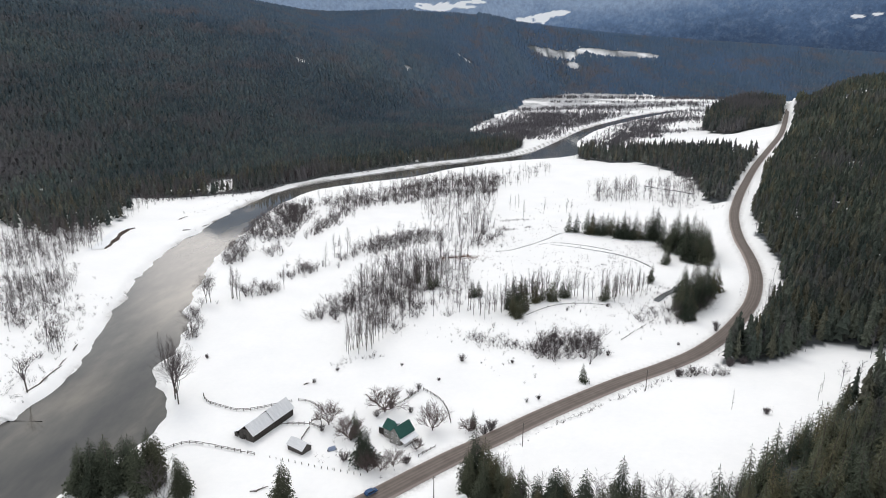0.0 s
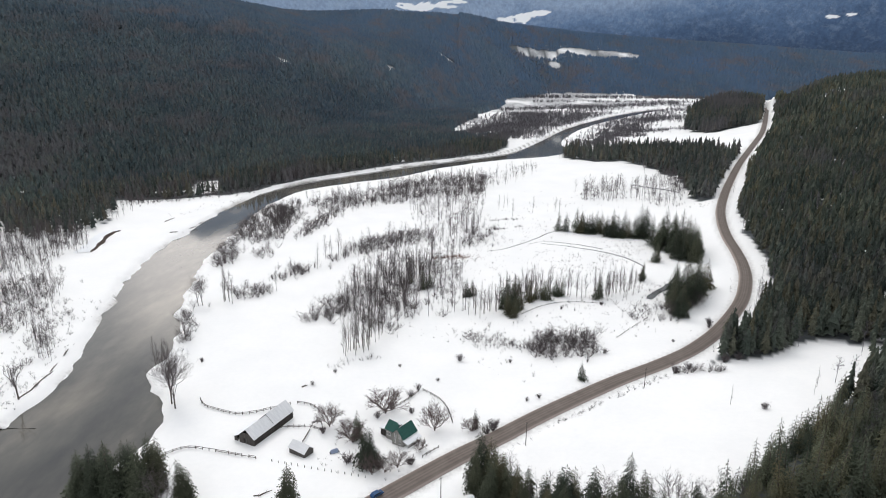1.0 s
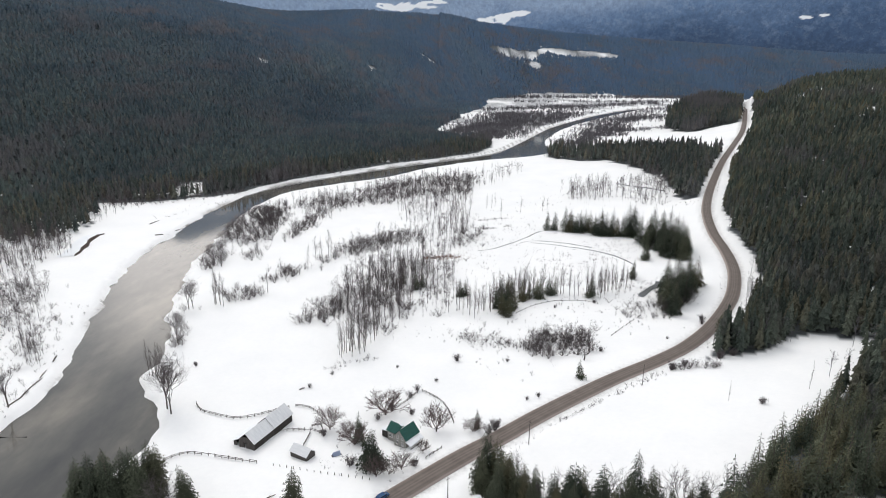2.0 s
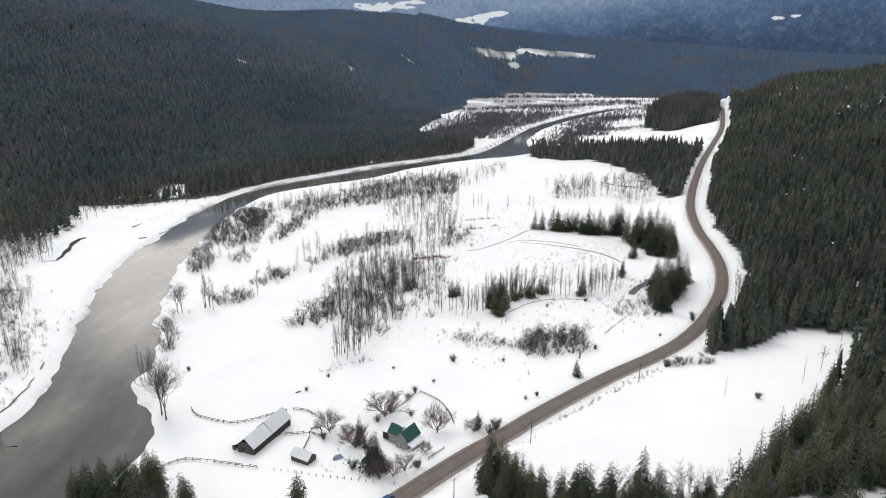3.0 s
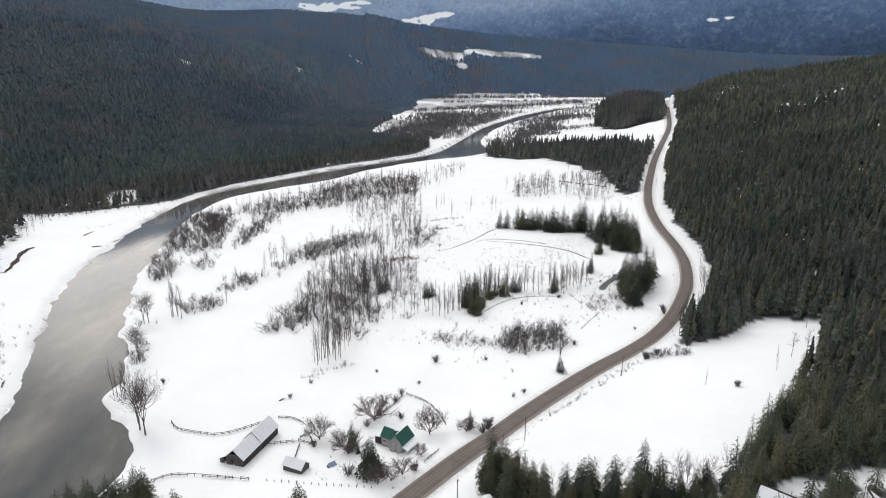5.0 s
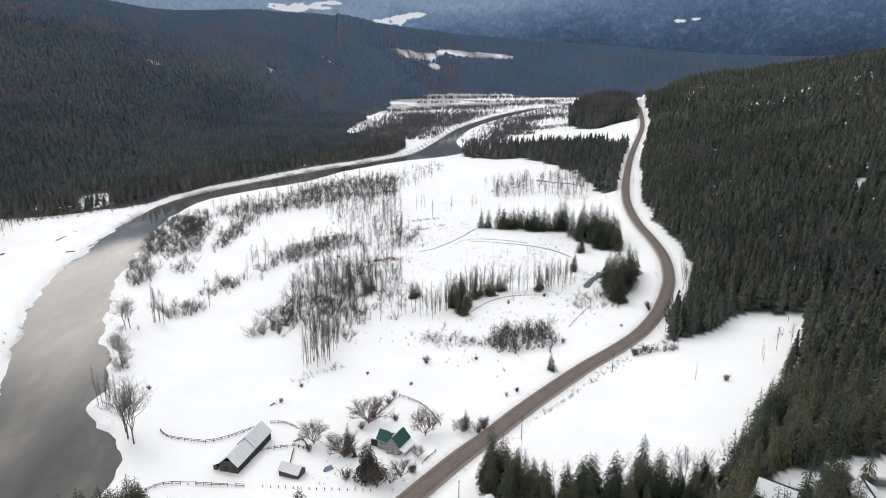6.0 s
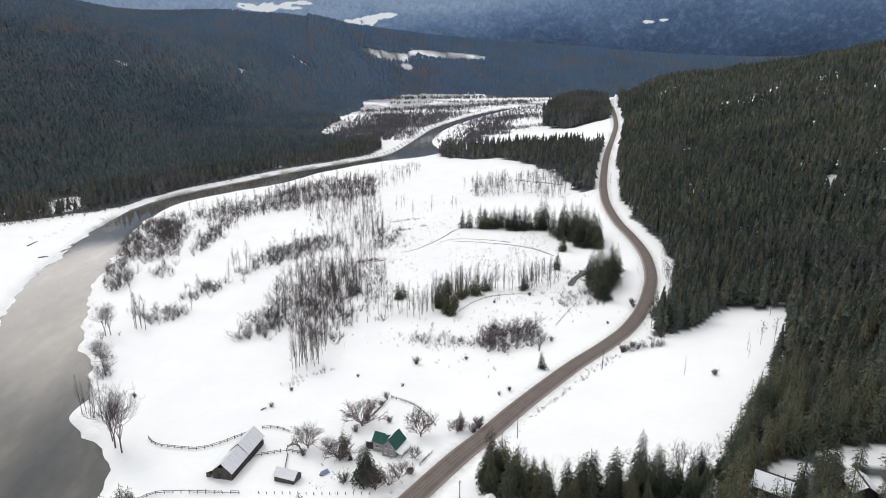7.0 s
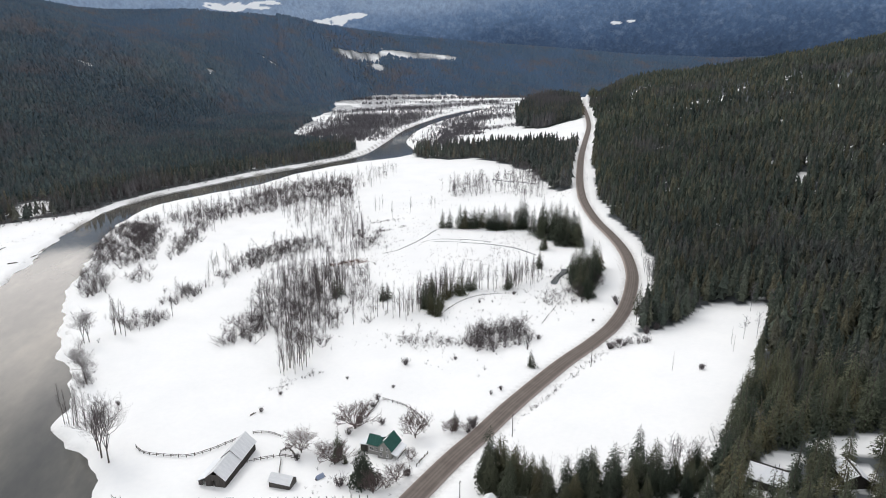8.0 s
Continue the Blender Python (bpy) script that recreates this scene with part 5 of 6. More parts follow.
def barn(x, y, turn):
    """Long old barn in two lengths with a lean-to; y runs along the ridge, 0 at the open gable."""
    t = thing("barn", "long weathered grey board barn with snow-dusted metal roof", "barn", x, y, None, turn)
    L1, L2, h1, h2 = 10.6, 21.4, 3.3, 3.5
    e1, r1, e2, r2 = 2.95, 5.85, 3.1, 6.35
    walls = part("wall", solid(gable_end(h1, e1, r1, L1 - 0.2, L1), brick(h1 - 0.2, h1, 0.2, L1 - 0.2, -0.8, e1), brick(-h1, -h1 + 0.2, 0.2, L1 - 0.2, -0.8, e1),
                               brick(-h1, -1.55, 0, 0.2, -0.8, e1), brick(-0.25, h1, 0, 0.2, -0.8, e1), brick(-1.55, -0.25, 0, 0.2, 2.05, e1),
                               ([(-h1, 0, e1), (h1, 0, e1), (h1, 0.2, e1), (-h1, 0.2, e1)], [(-2.0, 0, e1 + 1.2), (2.0, 0, e1 + 1.2), (2.0, 0.2, e1 + 1.2), (-2.0, 0.2, e1 + 1.2)])), GREY_BOARDS, t)
    planks(walls, -0.25, h1, 0.0, -0.5, lambda px: e1, 9, -1)
    planks(walls, -h1, -1.55, 0.0, -0.5, lambda px: e1, 5, -1)
    rear = part("wall", solid(gable_end(h2, e2, r2, L2 - 0.2, L2), gable_end(h2, e2, r2, L1 + 0.01, L1 + 0.21), brick(h2 - 0.2, h2, L1 + 0.21, L2 - 0.2, -0.8, e2), brick(-h2, -h2 + 0.2, L1 + 0.21, L2 - 0.2, -0.8, e2)), GREY_BOARDS, t, "darker board wall of the rear length")
    for k in range(24):
        a = 0.2 + (L1 - 0.4) * k / 24
        part("board", solid(brick(h1 + 0.003, h1 + random.uniform(0.02, 0.05), a + 0.01, a + (L1 - 0.4) / 24 - 0.015, -0.5, e1 - 0.05)), DARK_WOOD, walls)
    for k in range(20):
        a = L1 + 0.1 + (L2 - L1 - 0.3) * k / 20
        part("board", solid(brick(h2 + 0.003, h2 + random.uniform(0.02, 0.05), a + 0.01, a + (L2 - L1 - 0.3) / 20 - 0.015, -0.5, e2 - 0.05)), DARK_WOOD, rear)
    part("roof", solid(roof_slab(h1 + 0.45, e1 - 0.35, 0, r1 + 0.02, -0.45, L1 - 0.02, 0.14), roof_slab(-h1 - 0.1, e1 - 0.05, 0, r1 + 0.02, -0.45, L1 - 0.02, 0.14)), FROST_ROOF, t)
    part("roof", solid(roof_slab(h2 + 0.4, e2 - 0.33, 0, r2 + 0.02, L1 - 0.12, L2 + 0.4, 0.14), roof_slab(-h2 - 0.4, e2 - 0.33, 0, r2 + 0.02, L1 - 0.12, L2 + 0.4, 0.14)), FROST_ROOF, t, "rear roof, a little higher")
    lean = part("lean_to", solid(brick(-h1 - 2.7, -h1 - 2.5, 0.3, L1 - 0.4, -0.8, 1.5), brick(-h1 - 2.5, -h1 - 0.003, L1 - 0.6, L1 - 0.4, -0.8, 1.5), brick(-h1 - 2.5, -h1 - 1.3, 0.3, 0.45, -0.8, 1.5)), GREY_BOARDS, t)
    part("lean_to_roof", solid(roof_slab(-h1 - 3.0, 1.45, -h1 - 0.1, 2.85, -0.2, L1, 0.22)), SNOW, lean, "snow-covered lean-to roof")
    part("purlin", solid(*[brick(px - 0.07, px + 0.07, -0.5, 0.4, pz - 0.16, pz) for px, pz in ((-2.6, 3.6), (2.6, 3.6), (0, 5.95))]), DARK_WOOD, t)
    part("door", solid(brick(-1.52, -0.75, 0.06, 0.14, -0.5, 2.0)), DARK_WOOD, t, "half-open dark plank door")
    return t


def shed(x, y, turn, L, half, eave, ridge, label, roof_mat=None, wall_mat=None, name="shed", z=None):
    """A small building with its ridge along x."""
    t = thing(name, label, "shed", x, y, z, turn)
    rot = Matrix.Rotation(radians(90), 4, "Z")

    def turned(bm):
        bm.transform(rot)
        return bm
    wall = part("wall", turned(solid(gable_end(half, eave, ridge, -L / 2, -L / 2 + 0.15), gable_end(half, eave, ridge, L / 2 - 0.15, L / 2), brick(half - 0.15, half, -L / 2 + 0.15, L / 2 - 0.15, -0.9, eave),
                                     brick(-half, -half + 0.15, -L / 2 + 0.15, L / 2 - 0.15, -0.9, eave))), wall_mat or GREY_BOARDS, t)
    n = max(6, round(L / 0.45))
    for k in range(n):
        a = -L / 2 + L * k / n
        part("board", turned(solid(brick(-half - random.uniform(0.02, 0.05), -half - 0.003, a + 0.01, a + L / n - 0.012, -0.6, eave - 0.04))), wall_mat or GREY_BOARDS, wall)
    part("roof", turned(solid(roof_slab(half + 0.35, eave - 0.25, 0, ridge + 0.02, -L / 2 - 0.3, L / 2 + 0.3, 0.16), roof_slab(-half - 0.35, eave - 0.25, 0, ridge + 0.02, -L / 2 - 0.3, L / 2 + 0.3, 0.16))), roof_mat or FROST_ROOF, t)
    part("door", turned(solid(brick(-0.5, 0.5, L / 2 + 0.003, L / 2 + 0.06, -0.4, 1.75))), DARK_WOOD, t, "dark plank door")
    return t


def farmhouse(x, y, z, turn):
    """Green-roofed farmhouse: a gabled wing towards the front, a side wing, a porch and a lean-to."""
    t = thing("farmhouse", "old grey farmhouse with a dark green metal roof and snowy porch", "house", x, y, z, turn)
    w, L, e, r = 2.55, 7.0, 3.7, 6.5
    front = part("wall", solid(gable_end(w, e, r, 0, 0.2), gable_end(w, e, r, L - 0.2, L), brick(w - 0.2, w, 0.2, L - 0.2, -0.8, e), brick(-w, -w + 0.2, 0.2, L - 0.2, -0.8, e)), STUCCO, t)
    for wx, wz in ((-1.25, 0.8), (1.15, 0.8), (-1.0, 3.0), (1.0, 3.0)):
        window(front, wx, 0, wz, 0.85, 1.35, "y", -1)
    window(front, w, 4.5, 1.0, 0.9, 1.2, "x", 1)
    part("roof", solid(roof_slab(w + 0.4, e - 0.4, 0, r + 0.02, -0.4, L + 0.4, 0.12), roof_slab(-w - 0.4, e - 0.4, 0, r + 0.02, -0.4, L + 0.4, 0.12)), GREEN_ROOF, t)
    for k in range(10):
        yy = -0.35 + k * 0.85
        part("roof_seam", solid(roof_slab(w + 0.4, e - 0.275, 0.06, r + 0.15, yy, yy + 0.04, 0.04)), GREEN_ROOF, t)
    # side wing, its ridge across
    rot = Matrix.Rotation(radians(90), 4, "Z")
    x0, x1, yc, half, e2, r2 = -7.2, -w, 4.1, 2.3, 3.3, 5.5
    bm = solid(gable_end(half, e2, r2, -x0 - 0.2, -x0), brick(-half, -half + 0.2, -x1, -x0 - 0.2, -0.8, e2), brick(half - 0.2, half, -x1, -x0 - 0.2, -0.8, e2))
    bm.transform(Matrix.Translation((0, yc, 0)) @ rot)
    side = part("wall", bm, STUCCO, t)
    window(side, -5.7, yc - half, 0.9, 1.6, 1.2, "y", -1)
    window(side, -3.7, yc - half, 0.9, 0.85, 1.3, "y", -1)
    bm = solid(roof_slab(half + 0.35, e2 - 0.33, 0, r2 + 0.02, -x1 - 2.2, -x0 + 0.4, 0.12), roof_slab(-half - 0.35, e2 - 0.33, 0, r2 + 0.02, -x1 - 0.3, -x0 + 0.4, 0.12))
    bm.transform(Matrix.Translation((0, yc, 0)) @ rot)
    part("roof", bm, GREEN_ROOF, t)
    # snow lying in the valley between the roofs
    bm = bmesh.new()
    bmesh.ops.create_icosphere(bm, subdivisions=2, radius=1.0)
    bmesh.ops.transform(bm, matrix=pose(-1.0, 3.2, 5.55, 0, -47, 0) @ Matrix.Diagonal((1.55, 1.0, 0.28, 1)), verts=bm.verts)
    part("snow_pile", bm, SNOW, t, "snow lying in the roof valley")
    bm = bmesh.new()
    bmesh.ops.create_icosphere(bm, subdivisions=2, radius=1.0)
    bmesh.ops.transform(bm, matrix=pose(-2.6, 4.1, 5.6, 0, 0, 0) @ Matrix.Diagonal((0.8, 0.55, 0.3, 1)), verts=bm.verts)
    part("snow_pile", bm, SNOW, t, "snow lying in the roof valley")
    # porch along the other side
    porch = part("porch_roof", solid(roof_slab(w + 2.35, 1.95, w + 0.003, 2.75, -0.2, L + 0.2, 0.28)), SNOW, t, "porch roof under thick snow")
    for py in (0.0, 2.3, 4.6, 6.85):
        part("porch_post", solid(brick(w + 2.0, w + 2.14, py, py + 0.14, -0.9, 2.02)), WHITE_TRIM, porch)
    part("porch_wall", solid(brick(w + 1.95, w + 2.0, 0.1, L - 0.1, -0.9, 0.75)), DARK_WOOD, t)
    part("porch_floor", solid(brick(w + 0.003, w + 1.95, 0.1, L - 0.1, -0.9, 0.1)), DARK_WOOD, t)
    part("door", solid(brick(w + 0.003, w + 0.06, 2.6, 3.5, 0.1, 2.05)), DARK_WOOD, t)
    lean = part("lean_to", solid(brick(-10.4, x0 - 0.003, 2.5, 5.7, -0.9, 1.7)), DARK_WOOD, t, "dark board lean-to")
    part("lean_to_roof", solid(([(-10.8, 2.2, 1.7), (x0 - 0.01, 2.2, 2.3), (x0 - 0.01, 6.0, 2.3), (-10.8, 6.0, 1.7)], [(-10.8, 2.2, 2.0), (x0 - 0.01, 2.2, 2.6), (x0 - 0.01, 6.0, 2.6), (-10.8, 6.0, 2.0)])), SNOW, lean)
    return t


barn(-80.6, 197.2, -25.5)
shed(-60.1, 191.6, -34.3, 7.4, 2.1, 2.1, 3.7, "small grey board shed with a snow-dusted roof")
farmhouse(-26.9, 193.2, 2.9, -38.3)
shed(-4.6, 155.0, 40, 4.2, 1.6, 2.0, 3.0, "small shed below the road under a snowy roof", SNOW)


def cabin(x, y, turn, L, half, eave, ridge, label, z=None):
    t = shed(x, y, turn, L, half, eave, ridge, label, SNOW, DARK_WOOD, "cabin", z)
    t["category"] = "house"
    wall = t.children[0]
    window(wall, -L / 4, -half - 0.06, 0.7, 1.0, 1.1, "y", -1)
    window(wall, L / 4, -half - 0.06, 0.7, 1.0, 1.1, "y", -1)
    part("ridge_cap", solid(brick(-L / 2 - 0.3, L / 2 + 0.3, -0.22, 0.22, ridge + 0.06, ridge + 0.26)), DARK_WOOD, t, "bare dark ridge")
    part("stovepipe", tube([(L / 4, 0.9, ridge - 1), (L / 4, 0.9, ridge + 0.9)], [0.12, 0.12], 8), STEEL, t)
    return t


cabin(68.0, 130.0, -52, 9.0, 4.0, 2.8, 5.4, "dark timber cabin among firs with a snow-covered roof")
cabin(87.5, 121.8, 66, 8.0, 3.2, 2.6, 4.6, "dark cabin in a snowy yard among firs")


def rail_fence(spots, gap, tall, label, rails=2, name="rail_fence"):
    """Posts and rails along a line of places, each post and rail a piece of its own."""
    pts = spline([(*p, 0) for p in spots], 8)[:, :2] if len(spots) > 2 else np.array(spots, float)
    arc = np.concatenate([[0], np.cumsum(np.hypot(*np.diff(pts, axis=0).T))])
    n = max(2, round(arc[-1] / gap) + 1)
    at = np.linspace(0, arc[-1], n)
    px, py = np.interp(at, arc, pts[:, 0]), np.interp(at, arc, pts[:, 1])
    pz = lie(px, py)[0]
    t = thing(name, label, "fence", px[0], py[0], pz[0])
    for i in range(n):
        o = Vector((px[i] - px[0], py[i] - py[0], pz[i] - pz[0]))
        tilt = Vector((random.gauss(0, 0.06), random.gauss(0, 0.06), 1)) * tall * random.uniform(0.85, 1.15)
        part("post", tube([o - Vector((0, 0, 0.3)), o + tilt], [0.15, 0.11], 6), RAIL_WOOD, t)
        if i and rails:
            q = Vector((px[i - 1] - px[0], py[i - 1] - py[0], pz[i - 1] - pz[0]))
            for k in range(rails):
                if random.random() < 0.9:
                    up = Vector((0, 0, tall * (0.42 + 0.42 * k / max(1, rails - 1))))
                    sag = Vector((0, 0, random.uniform(-0.12, 0.04)))
                    part("rail", tube([q + up, (q + o) / 2 + up + sag, o + up + sag * 0.5], [0.115, 0.105, 0.09], 5), RAIL_WOOD, t)
    return t


rail_fence([(-108.5, 228.5), (-107, 226), (-103, 222.3), (-91, 217.5), (-83, 219.3), (-76, 223), (-71.5, 225.3)], 2.6, 1.25, "old log rail fence in snow behind the barn")
rail_fence([(-69, 226.3), (-64, 225), (-59.5, 220.5)], 2.6, 1.1, "old log rail fence, partly buried in snow")
rail_fence([(-107, 191), (-104, 193.5), (-99, 195), (-85, 191), (-75, 188.2)], 2.6, 1.25, "old log rail fence in snow before the barn")
rail_fence([(-71, 208), (-63, 208.3), (-60, 208), (-55, 204.5)], 2.2, 1.25, "old corral fence beside the barn")
rail_fence([(-55, 204.5), (-57, 211), (-60, 210)], 2.2, 1.5, "sagging corral fence corner", 3)
rail_fence([(-61, 198), (-60, 206)], 2.4, 1.0, "short rail fence by the shed")
rail_fence([(-69, 186.5), (-62, 184), (-53, 181), (-43, 177), (-36, 174)], 2.6, 0.9, "line of old fence posts in snow", 0, "post_line")
rail_fence([(-19, 235), (-12, 226.5), (-9, 217.5), (-7.5, 207.5)], 2.4, 1.2, "old log fence round the garden")
rail_fence([(-31, 220), (-26, 226), (-21, 234)], 2.4, 1.2, "old log fence grown through with brush")
rail_fence([(-18, 184.5), (-16, 187), (-12.8, 190.3)], 2.2, 1.1, "short rail fence by the road")
rail_fence([(33, 322), (42, 331), (50, 337), (62, 341), (80, 338)], 4.5, 1.0, "low fence along the edge of the meadow", 1)
rail_fence([(76, 289), (88, 303), (100, 316)], 4.5, 0.9, "low wire fence posts across the meadow", 1)

# garden trees
SPREAD = [spreading("large leafless garden tree with a wide reddish-brown crown", 10, 6.4, 400, "garden trees", "garden_tree", OLD_TWIG, splits=(8, 6, 7, 5), fork=0.14, rise=1.0, thick=0.028, hair=0.05),
          spreading("leafless fruit tree with upswept branches", 9, 4.6, 401, "garden trees", "garden_tree", OLD_TWIG, splits=(8, 6, 6, 4), fork=0.14, rise=1.2, thick=0.026, hair=0.042)]
for i, (x, y, tall) in enumerate(((-33, 217, 11), (-14, 202, 9.5), (-43, 197, 8.5), (-53, 208, 9), (-1, 200.5, 5.5), (-26, 179, 6.5), (-19, 189, 4.2), (-34, 175.5, 7), (-46, 205, 5), (-30, 176.5, 5))):
    grow([SPREAD[i % 2]], [(x, y)], tall, tall, 10 - i % 2)
grow(BROAD[2:], [(-35.8, 182.2)], 14.6, 14.8, 16)
grow(SPRUCE[2:3], [(-42.0, 198.5)], 12.5, 12.8, 20)
grow(SPRUCE[2:3], [(-39.5, 196)], 4.5, 5, 20)
grow(SPRUCE[2:3], [(0.5, 202)], 8, 8.4, 20)


def bush(x, y, tall, label="leafless bush in the snow"):
    t = thing("bush", label, "bush", x, y, None, random.uniform(0, 360), "single bushes")
    part("crown", shrub_pieces(tall, 34, int(x * 7 + y), 7), TWIG, t)
    return t


for x, y, tall in ((7, 201, 5), (4.5, 199, 4), (-43, 184, 4.5), (-22, 181, 3.6), (-23, 216, 2.8), (-66, 241, 2.4), (-3, 264, 4), (65, 270, 3), (101, 281, 1.6), (27, 224, 2.2), (22, 222, 1.8), (-31, 220, 3.6), (-24, 231, 3.5), (-21, 236, 3), (-120, 262, 2.5), (80, 336, 2.6), (56, 330, 2.2),
                   (88, 243, 4), (95, 247, 3.5), (113, 252, 4.5), (120, 254, 4), (105, 203, 3), (128, 304, 4), (126, 299, 3.5), (-36, 214, 3), (-55, 204, 3), (-13, 244, 1.8), (-58, 252, 1.8), (20, 262, 2), (-30, 258, 1.6), (44, 293, 3), (52, 268, 1.5)):
    bush(x, y, tall)
lone = leafless("slim leafless tree alone in the field", 9, 0.9, 16, 3, 420, "field trees", 0.2, 1.5, 0.008, 0.01, "field_tree")
lone.matrix_basis = pose(95, 208, height(95, 208) - 0.2)
place(lone, 128, 212, 0.9)
place(lone, 134, 220, 1.1)
place(lone, 107, 203, 0.4)


def utility_pole(x, y):
    t = thing("utility_pole", "slim weathered wooden utility pole beside the road", "pole", x, y, None, 40, "poles along the road")
    part("shaft", tube([(0, 0, -0.5), (0, 0, 4.5), (0, 0, 9.0)], [0.15, 0.13, 0.10], 8), RAIL_WOOD, t)
    part("crossarm", solid(brick(-0.6, 0.6, -0.06, 0.06, 8.3, 8.42)), RAIL_WOOD, t)
    for px in (-0.5, 0.5):
        part("insulator", tube([(px, 0, 8.42), (px, 0, 8.6)], [0.05, 0.04], 6), STEEL, t)


for spot in ((17, 188.5), (70, 228.5), (116.5, 266), (-12, 158)):
    utility_pole(*spot)


def car(x, y, z, turn):
    t = thing("car", "small blue hatchback on the sanded road", "car", x, y, z, turn)
    side = [(-2.05, 0.35), (2.05, 0.35), (2.08, 0.75), (1.25, 0.92), (0.55, 1.42), (-1.35, 1.45), (-2.0, 0.98)]
    bm = solid(([(px, -0.84, pz) for px, pz in side], [(px, 0.84, pz) for px, pz in side]), bevel=0.06)
    body = part("body", bm, BLUE_PAINT, t)
    glass = [(1.1, 0.97), (0.52, 1.36), (-1.3, 1.38), (-1.8, 1.0)]
    part("side_window", solid(([(px, -0.86, pz) for px, pz in glass], [(px, -0.845, pz) for px, pz in glass])), GLASS, body)
    part("side_window", solid(([(px, 0.845, pz) for px, pz in glass], [(px, 0.86, pz) for px, pz in glass])), GLASS, body)
    part("windscreen", solid(([(1.2, -0.7, 0.97), (1.2, 0.7, 0.97), (0.62, 0.62, 1.39), (0.62, -0.62, 1.39)], [(1.23, -0.7, 0.99), (1.23, 0.7, 0.99), (0.65, 0.62, 1.41), (0.65, -0.62, 1.41)])), GLASS, body)
    for px in (-1.3, 1.3):
        for py in (-0.78, 0.78):
            wheel = part("wheel", tube([(px, py - 0.1, 0.31), (px, py + 0.1, 0.31)], [0.31, 0.31], 14), RUBBER, t)
            part("rim", tube([(px, py - 0.11, 0.31), (px, py + 0.11, 0.31)], [0.19, 0.19], 10), STEEL, wheel)
    for py in (-0.6, 0.6):
        part("headlight", solid(brick(2.03, 2.09, py - 0.16, py + 0.16, 0.62, 0.74)), STEEL, t)
    return t


car(-31.2, 163.2, 5.42, 43)

# small things in the yard
tarp = thing("covered_trailer", "small trailer under a faded blue tarp half buried in snow", "trailer", -48.5, 190.5, None, 25)
part("tarp", solid(([(-1.4, -0.8, 0.2), (1.4, -0.8, 0.2), (1.4, 0.8, 0.2), (-1.4, 0.8, 0.2)], [(-1.1, -0.15, 1.3), (1.2, -0.15, 1.5), (1.2, 0.25, 1.5), (-1.1, 0.25, 1.3)]), bevel=0.08), BLUE_TARP, tarp)
part("chassis", solid(brick(-1.6, 1.7, -0.6, 0.6, -0.1, 0.197)), DARK_WOOD, tarp)
bench = thing("garden_bench", "grey wooden bench in the garden snow", "bench", -21.5, 182.5, None, 0)
part("seat", solid(brick(-0.9, 0.9, -0.22, 0.22, 0.42, 0.48)), GREY_BOARDS, bench)
part("backrest", solid(brick(-0.9, 0.9, 0.2, 0.26, 0.483, 0.9)), GREY_BOARDS, bench)
for bx2 in (-0.75, 0.75):
    part("leg", solid(brick(bx2 - 0.05, bx2 + 0.05, -0.18, 0.18, -0.1, 0.417)), GREY_BOARDS, bench)


def fallen_log(x, y, turn, L, r, label):
    t = thing("fallen_log", label, "log", x, y, None, turn)
    part("trunk", tube([(-L / 2, 0, 0.1), (0, 0.15, 0.25), (L / 2, -0.2, 0.45)], [r, r * 0.85, r * 0.5], 8), BARK, t)
    part("stub", tube([(0.1 * L, 0, 0.3), (0.18 * L, 0.5, 0.8)], [r * 0.5, r * 0.15], 5), BARK, t)


fallen_log(-66.5, 168.5, 35, 4.5, 0.22, "dark fallen log lying on the snow")
fallen_log(-68.5, 167.2, -5, 2.4, 0.2, "short dark log lying on the snow")
fallen_log(-141, 252, 60, 4.0, 0.3, "driftwood log on the snowy river bank")
fallen_log(-69, 240, 30, 2.4, 0.28, "dark stump wood in the snowy field")

for x, y, turn, long, r in ((-181, 232, 80, 8, 0.3), (-181, 239, 95, 7, 0.28), (-181.5, 247, 88, 9, 0.3), (-183, 255, 100, 7, 0.25), (-186, 270, 105, 6, 0.3), (-220, 512, 70, 14, 0.4), (-219.5, 530, 84, 16, 0.4), (-217.5, 548, 80, 15, 0.4), (-247, 535, 75, 12, 0.35), (-226, 492, 10, 6, 0.5)):
    fallen_log(x, y, turn, long, r, "dark driftwood log along the icy river edge")
spreading("dead leafless tree leaning out of the snow", 13, 2.6, 431, "old trees of the river bank", "dead_tree", splits=(4, 3, 2), fork=0.4, rise=1.2, thick=0.022).matrix_basis = pose(-181, 228, height(-181, 228), 0, -7, 0)


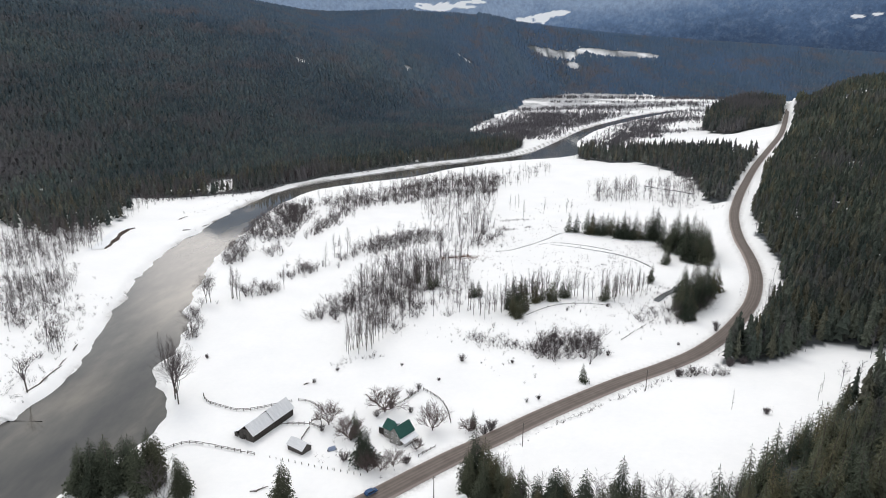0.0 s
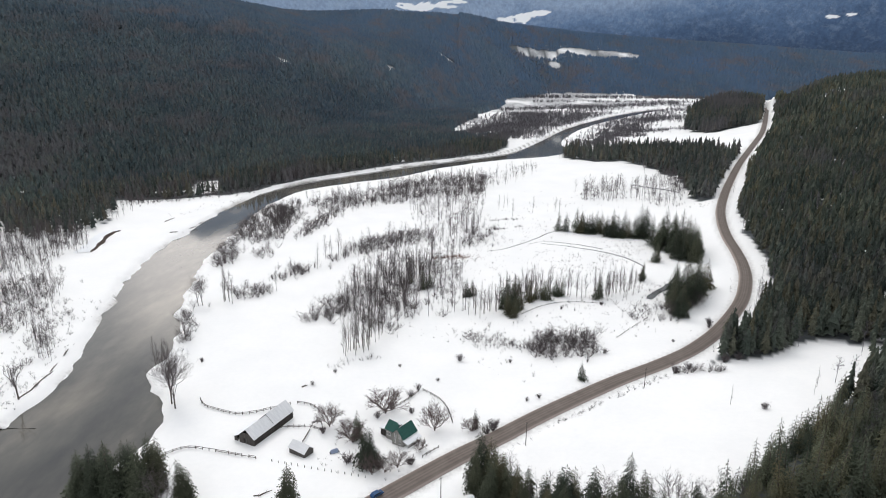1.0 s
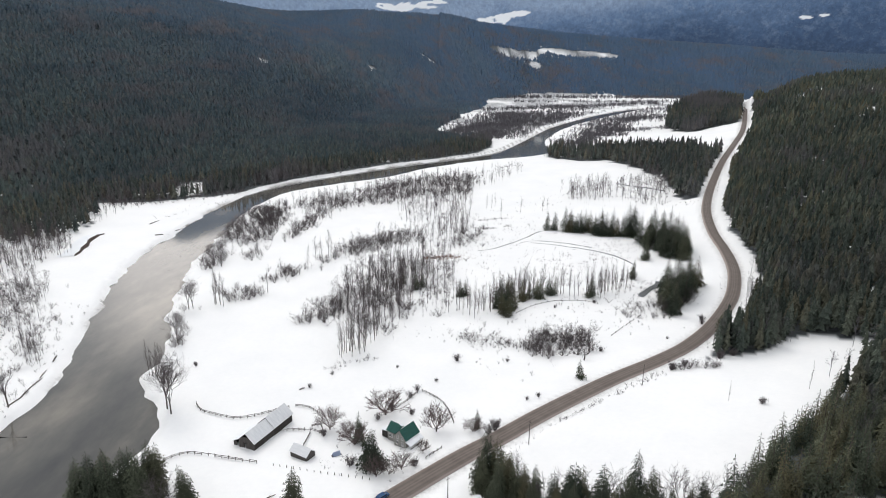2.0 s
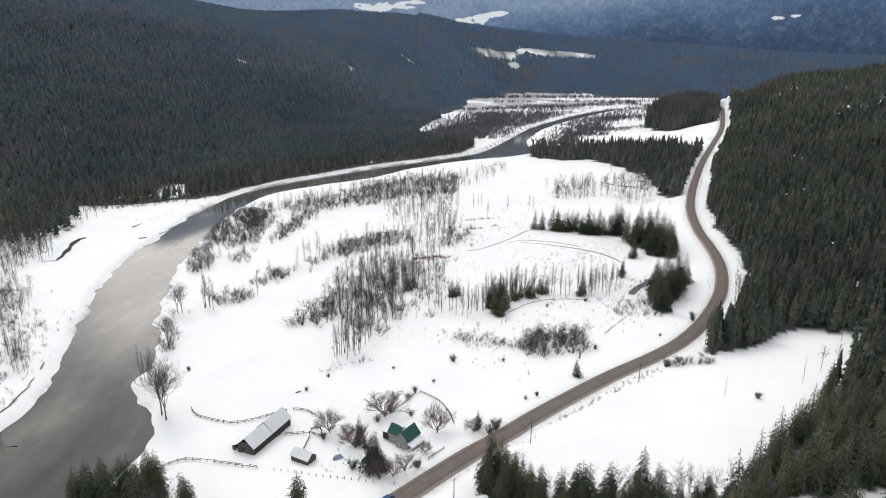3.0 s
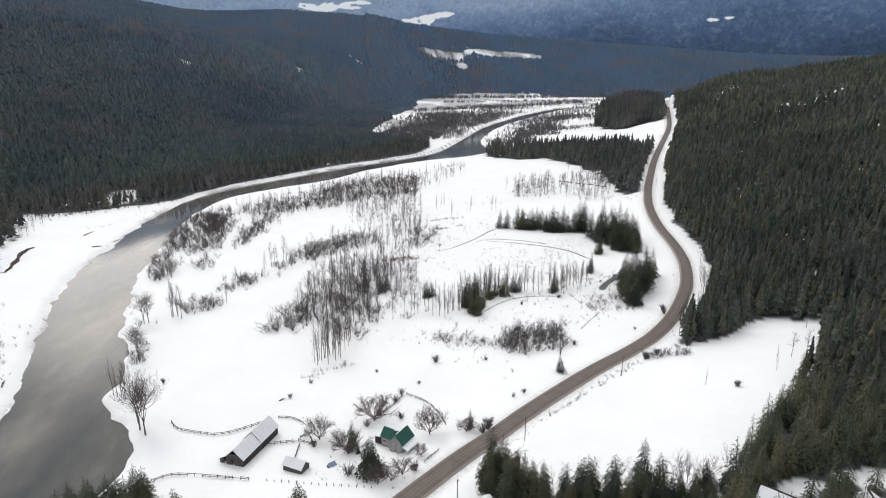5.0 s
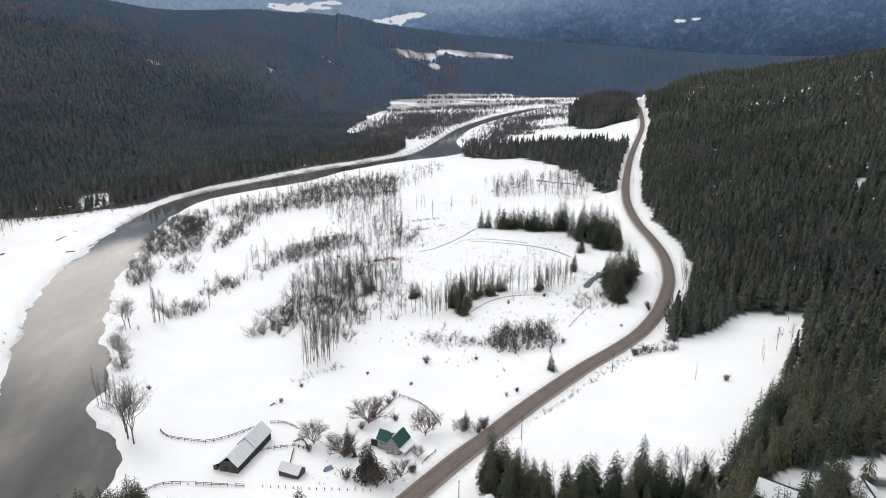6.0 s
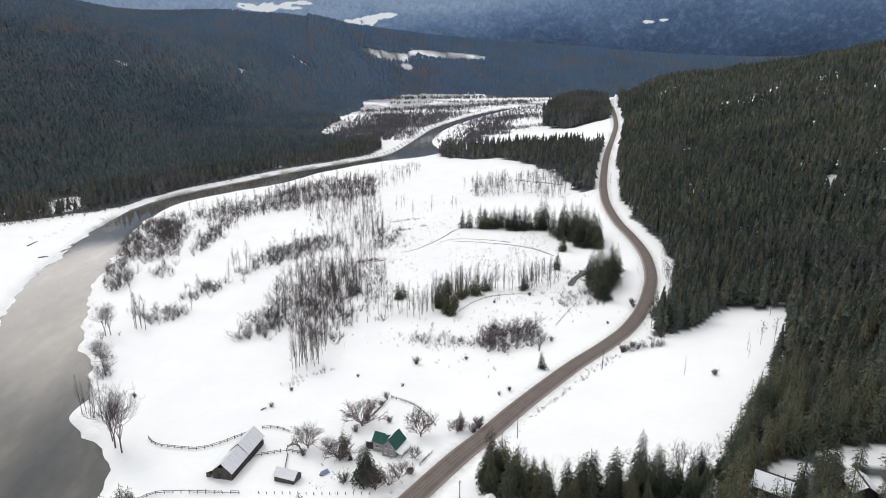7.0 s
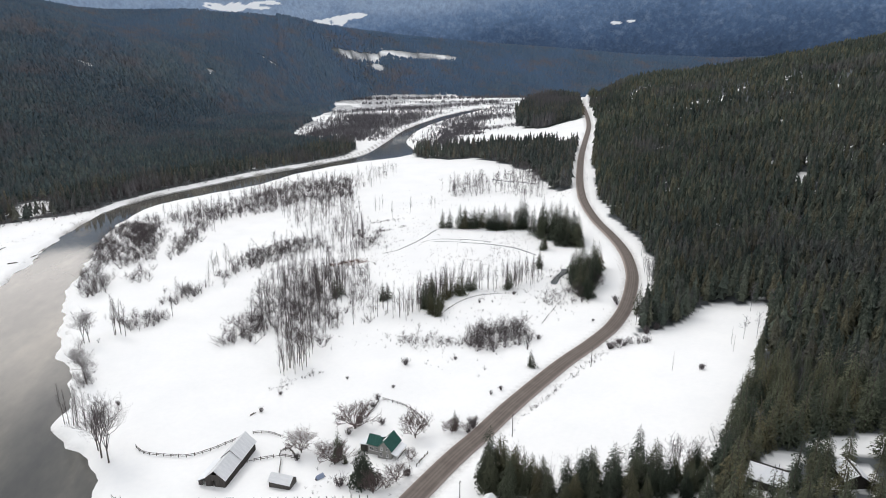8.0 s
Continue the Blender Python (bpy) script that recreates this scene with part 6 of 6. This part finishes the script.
def cut_bank(spots, tall, label):
    """An eroded earth bank: a dark steep face with a snow-covered back."""
    line = spline([(*p, 0) for p in spots], 14)[:, :2]
    tg = np.gradient(line, axis=0)
    tg /= np.linalg.norm(tg, axis=1)[:, None]
    wob = 1.5 * vnoise(line[:, 0], line[:, 1], 7, 71) + 0.6 * vnoise(line[:, 0], line[:, 1], 2.5, 73)
    ends = np.sin(np.linspace(0.15, math.pi - 0.15, len(line)))
    rows = []
    for off, up in ((1.6, -0.3), (0.9, 0.35), (0.3, 0.8), (0.0, 1.0), (-0.8, 1.04), (-4.0, 0.7), (-11.0, -0.05)):
        x, y = line[:, 0] + tg[:, 1] * (off + wob), line[:, 1] - tg[:, 0] * (off + wob)
        rows.append(np.column_stack([x, y, lie(line[:, 0], line[:, 1])[0] + up * tall * ends + 0.15 * vnoise(x, y, 1.5, 72)]))
    n = len(line)
    t = thing("cut_bank", label, "bank", line[0][0], line[0][1], 0)
    for name, part_rows, mat in (("earth_face", rows[:4], EARTH), ("snow_back", rows[3:], SNOW)):
        v = np.vstack(part_rows) - np.array([line[0][0], line[0][1], 0])
        part(name, mesh_from(name, v, grid_faces(len(part_rows), n)), mat, t)


EARTH = two_tone("dark_eroded_earth", (0.040, 0.030, 0.026), (0.115, 0.085, 0.072), 0.6, 0.95, relief=0.8, depth=0.2)
cut_bank([(-262, 434), (-266, 454), (-271, 477), (-273, 499)], 2.4, "dark eroded earth bank under a snowy edge")

# creek, pond and reed bed of the flat
def ribbon(name, spots, half, label, category, lift=0.06):
    line = spline([(*p, 0) for p in spots], 10)[:, :2]
    tg = np.gradient(line, axis=0)
    tg /= np.linalg.norm(tg, axis=1)[:, None]
    w = half * (1 + 0.5 * vnoise(line[:, 0], line[:, 1], 7, 51))
    rows_x = np.stack([line[:, 0] + s * tg[:, 1] * w for s in (-1, 0, 1)], 1)
    rows_y = np.stack([line[:, 1] - s * tg[:, 0] * w for s in (-1, 0, 1)], 1)
    hz = lie(rows_x, rows_y)[0].reshape(rows_x.shape) + lift
    me = mesh_from(name, np.column_stack([rows_x.ravel(), rows_y.ravel(), hz.ravel()]), grid_faces(len(line), 3)[:, ::-1])
    me.materials.append(CREEK)
    return tagged(new(name, me), label, category, kind="structure")


def build_creek(t, b):
    b.inputs["Base Color"].default_value = (0.035, 0.036, 0.036, 1)
    bump(t, b, noise_tex(t, 1.2, 3), 0.1, 0.05)


CREEK = material("dark_creek_water", build_creek, 0.12)
ribbon("creek", [(66, 468), (82, 462), (100, 452), (114, 440), (124, 424), (128, 408)], 0.55, "narrow dark creek through the snow", "creek")
ribbon("pond", [(110, 345), (114, 351), (121, 359), (127, 364), (131, 371)], 1.9, "small dark open pond in the snow", "pond", 0.25)
ribbon("creek_fork", [(57, 466), (72, 473), (92, 466), (110, 453)], 0.4, "thin dark creek line in the snow", "creek")
ribbon("creek_ditch", [(23, 446), (36, 452), (58, 474), (80, 502), (99, 511)], 0.4, "thin dark ditch across the snowy meadow", "creek")
ribbon("creek_bend", [(205, 700), (215, 680), (228, 660), (236, 640)], 1.4, "dark creek beside the far grove", "creek")
reeds = [(-8, 430, 18, 438, 12, 150, 0.5, 1.1), (2, 424, 22, 430, 8, 60, 0.5, 1.0)]
thicket("reed_bed", reeds, shrub_templates, REED, "flattened brown reeds in the snow", "reeds")
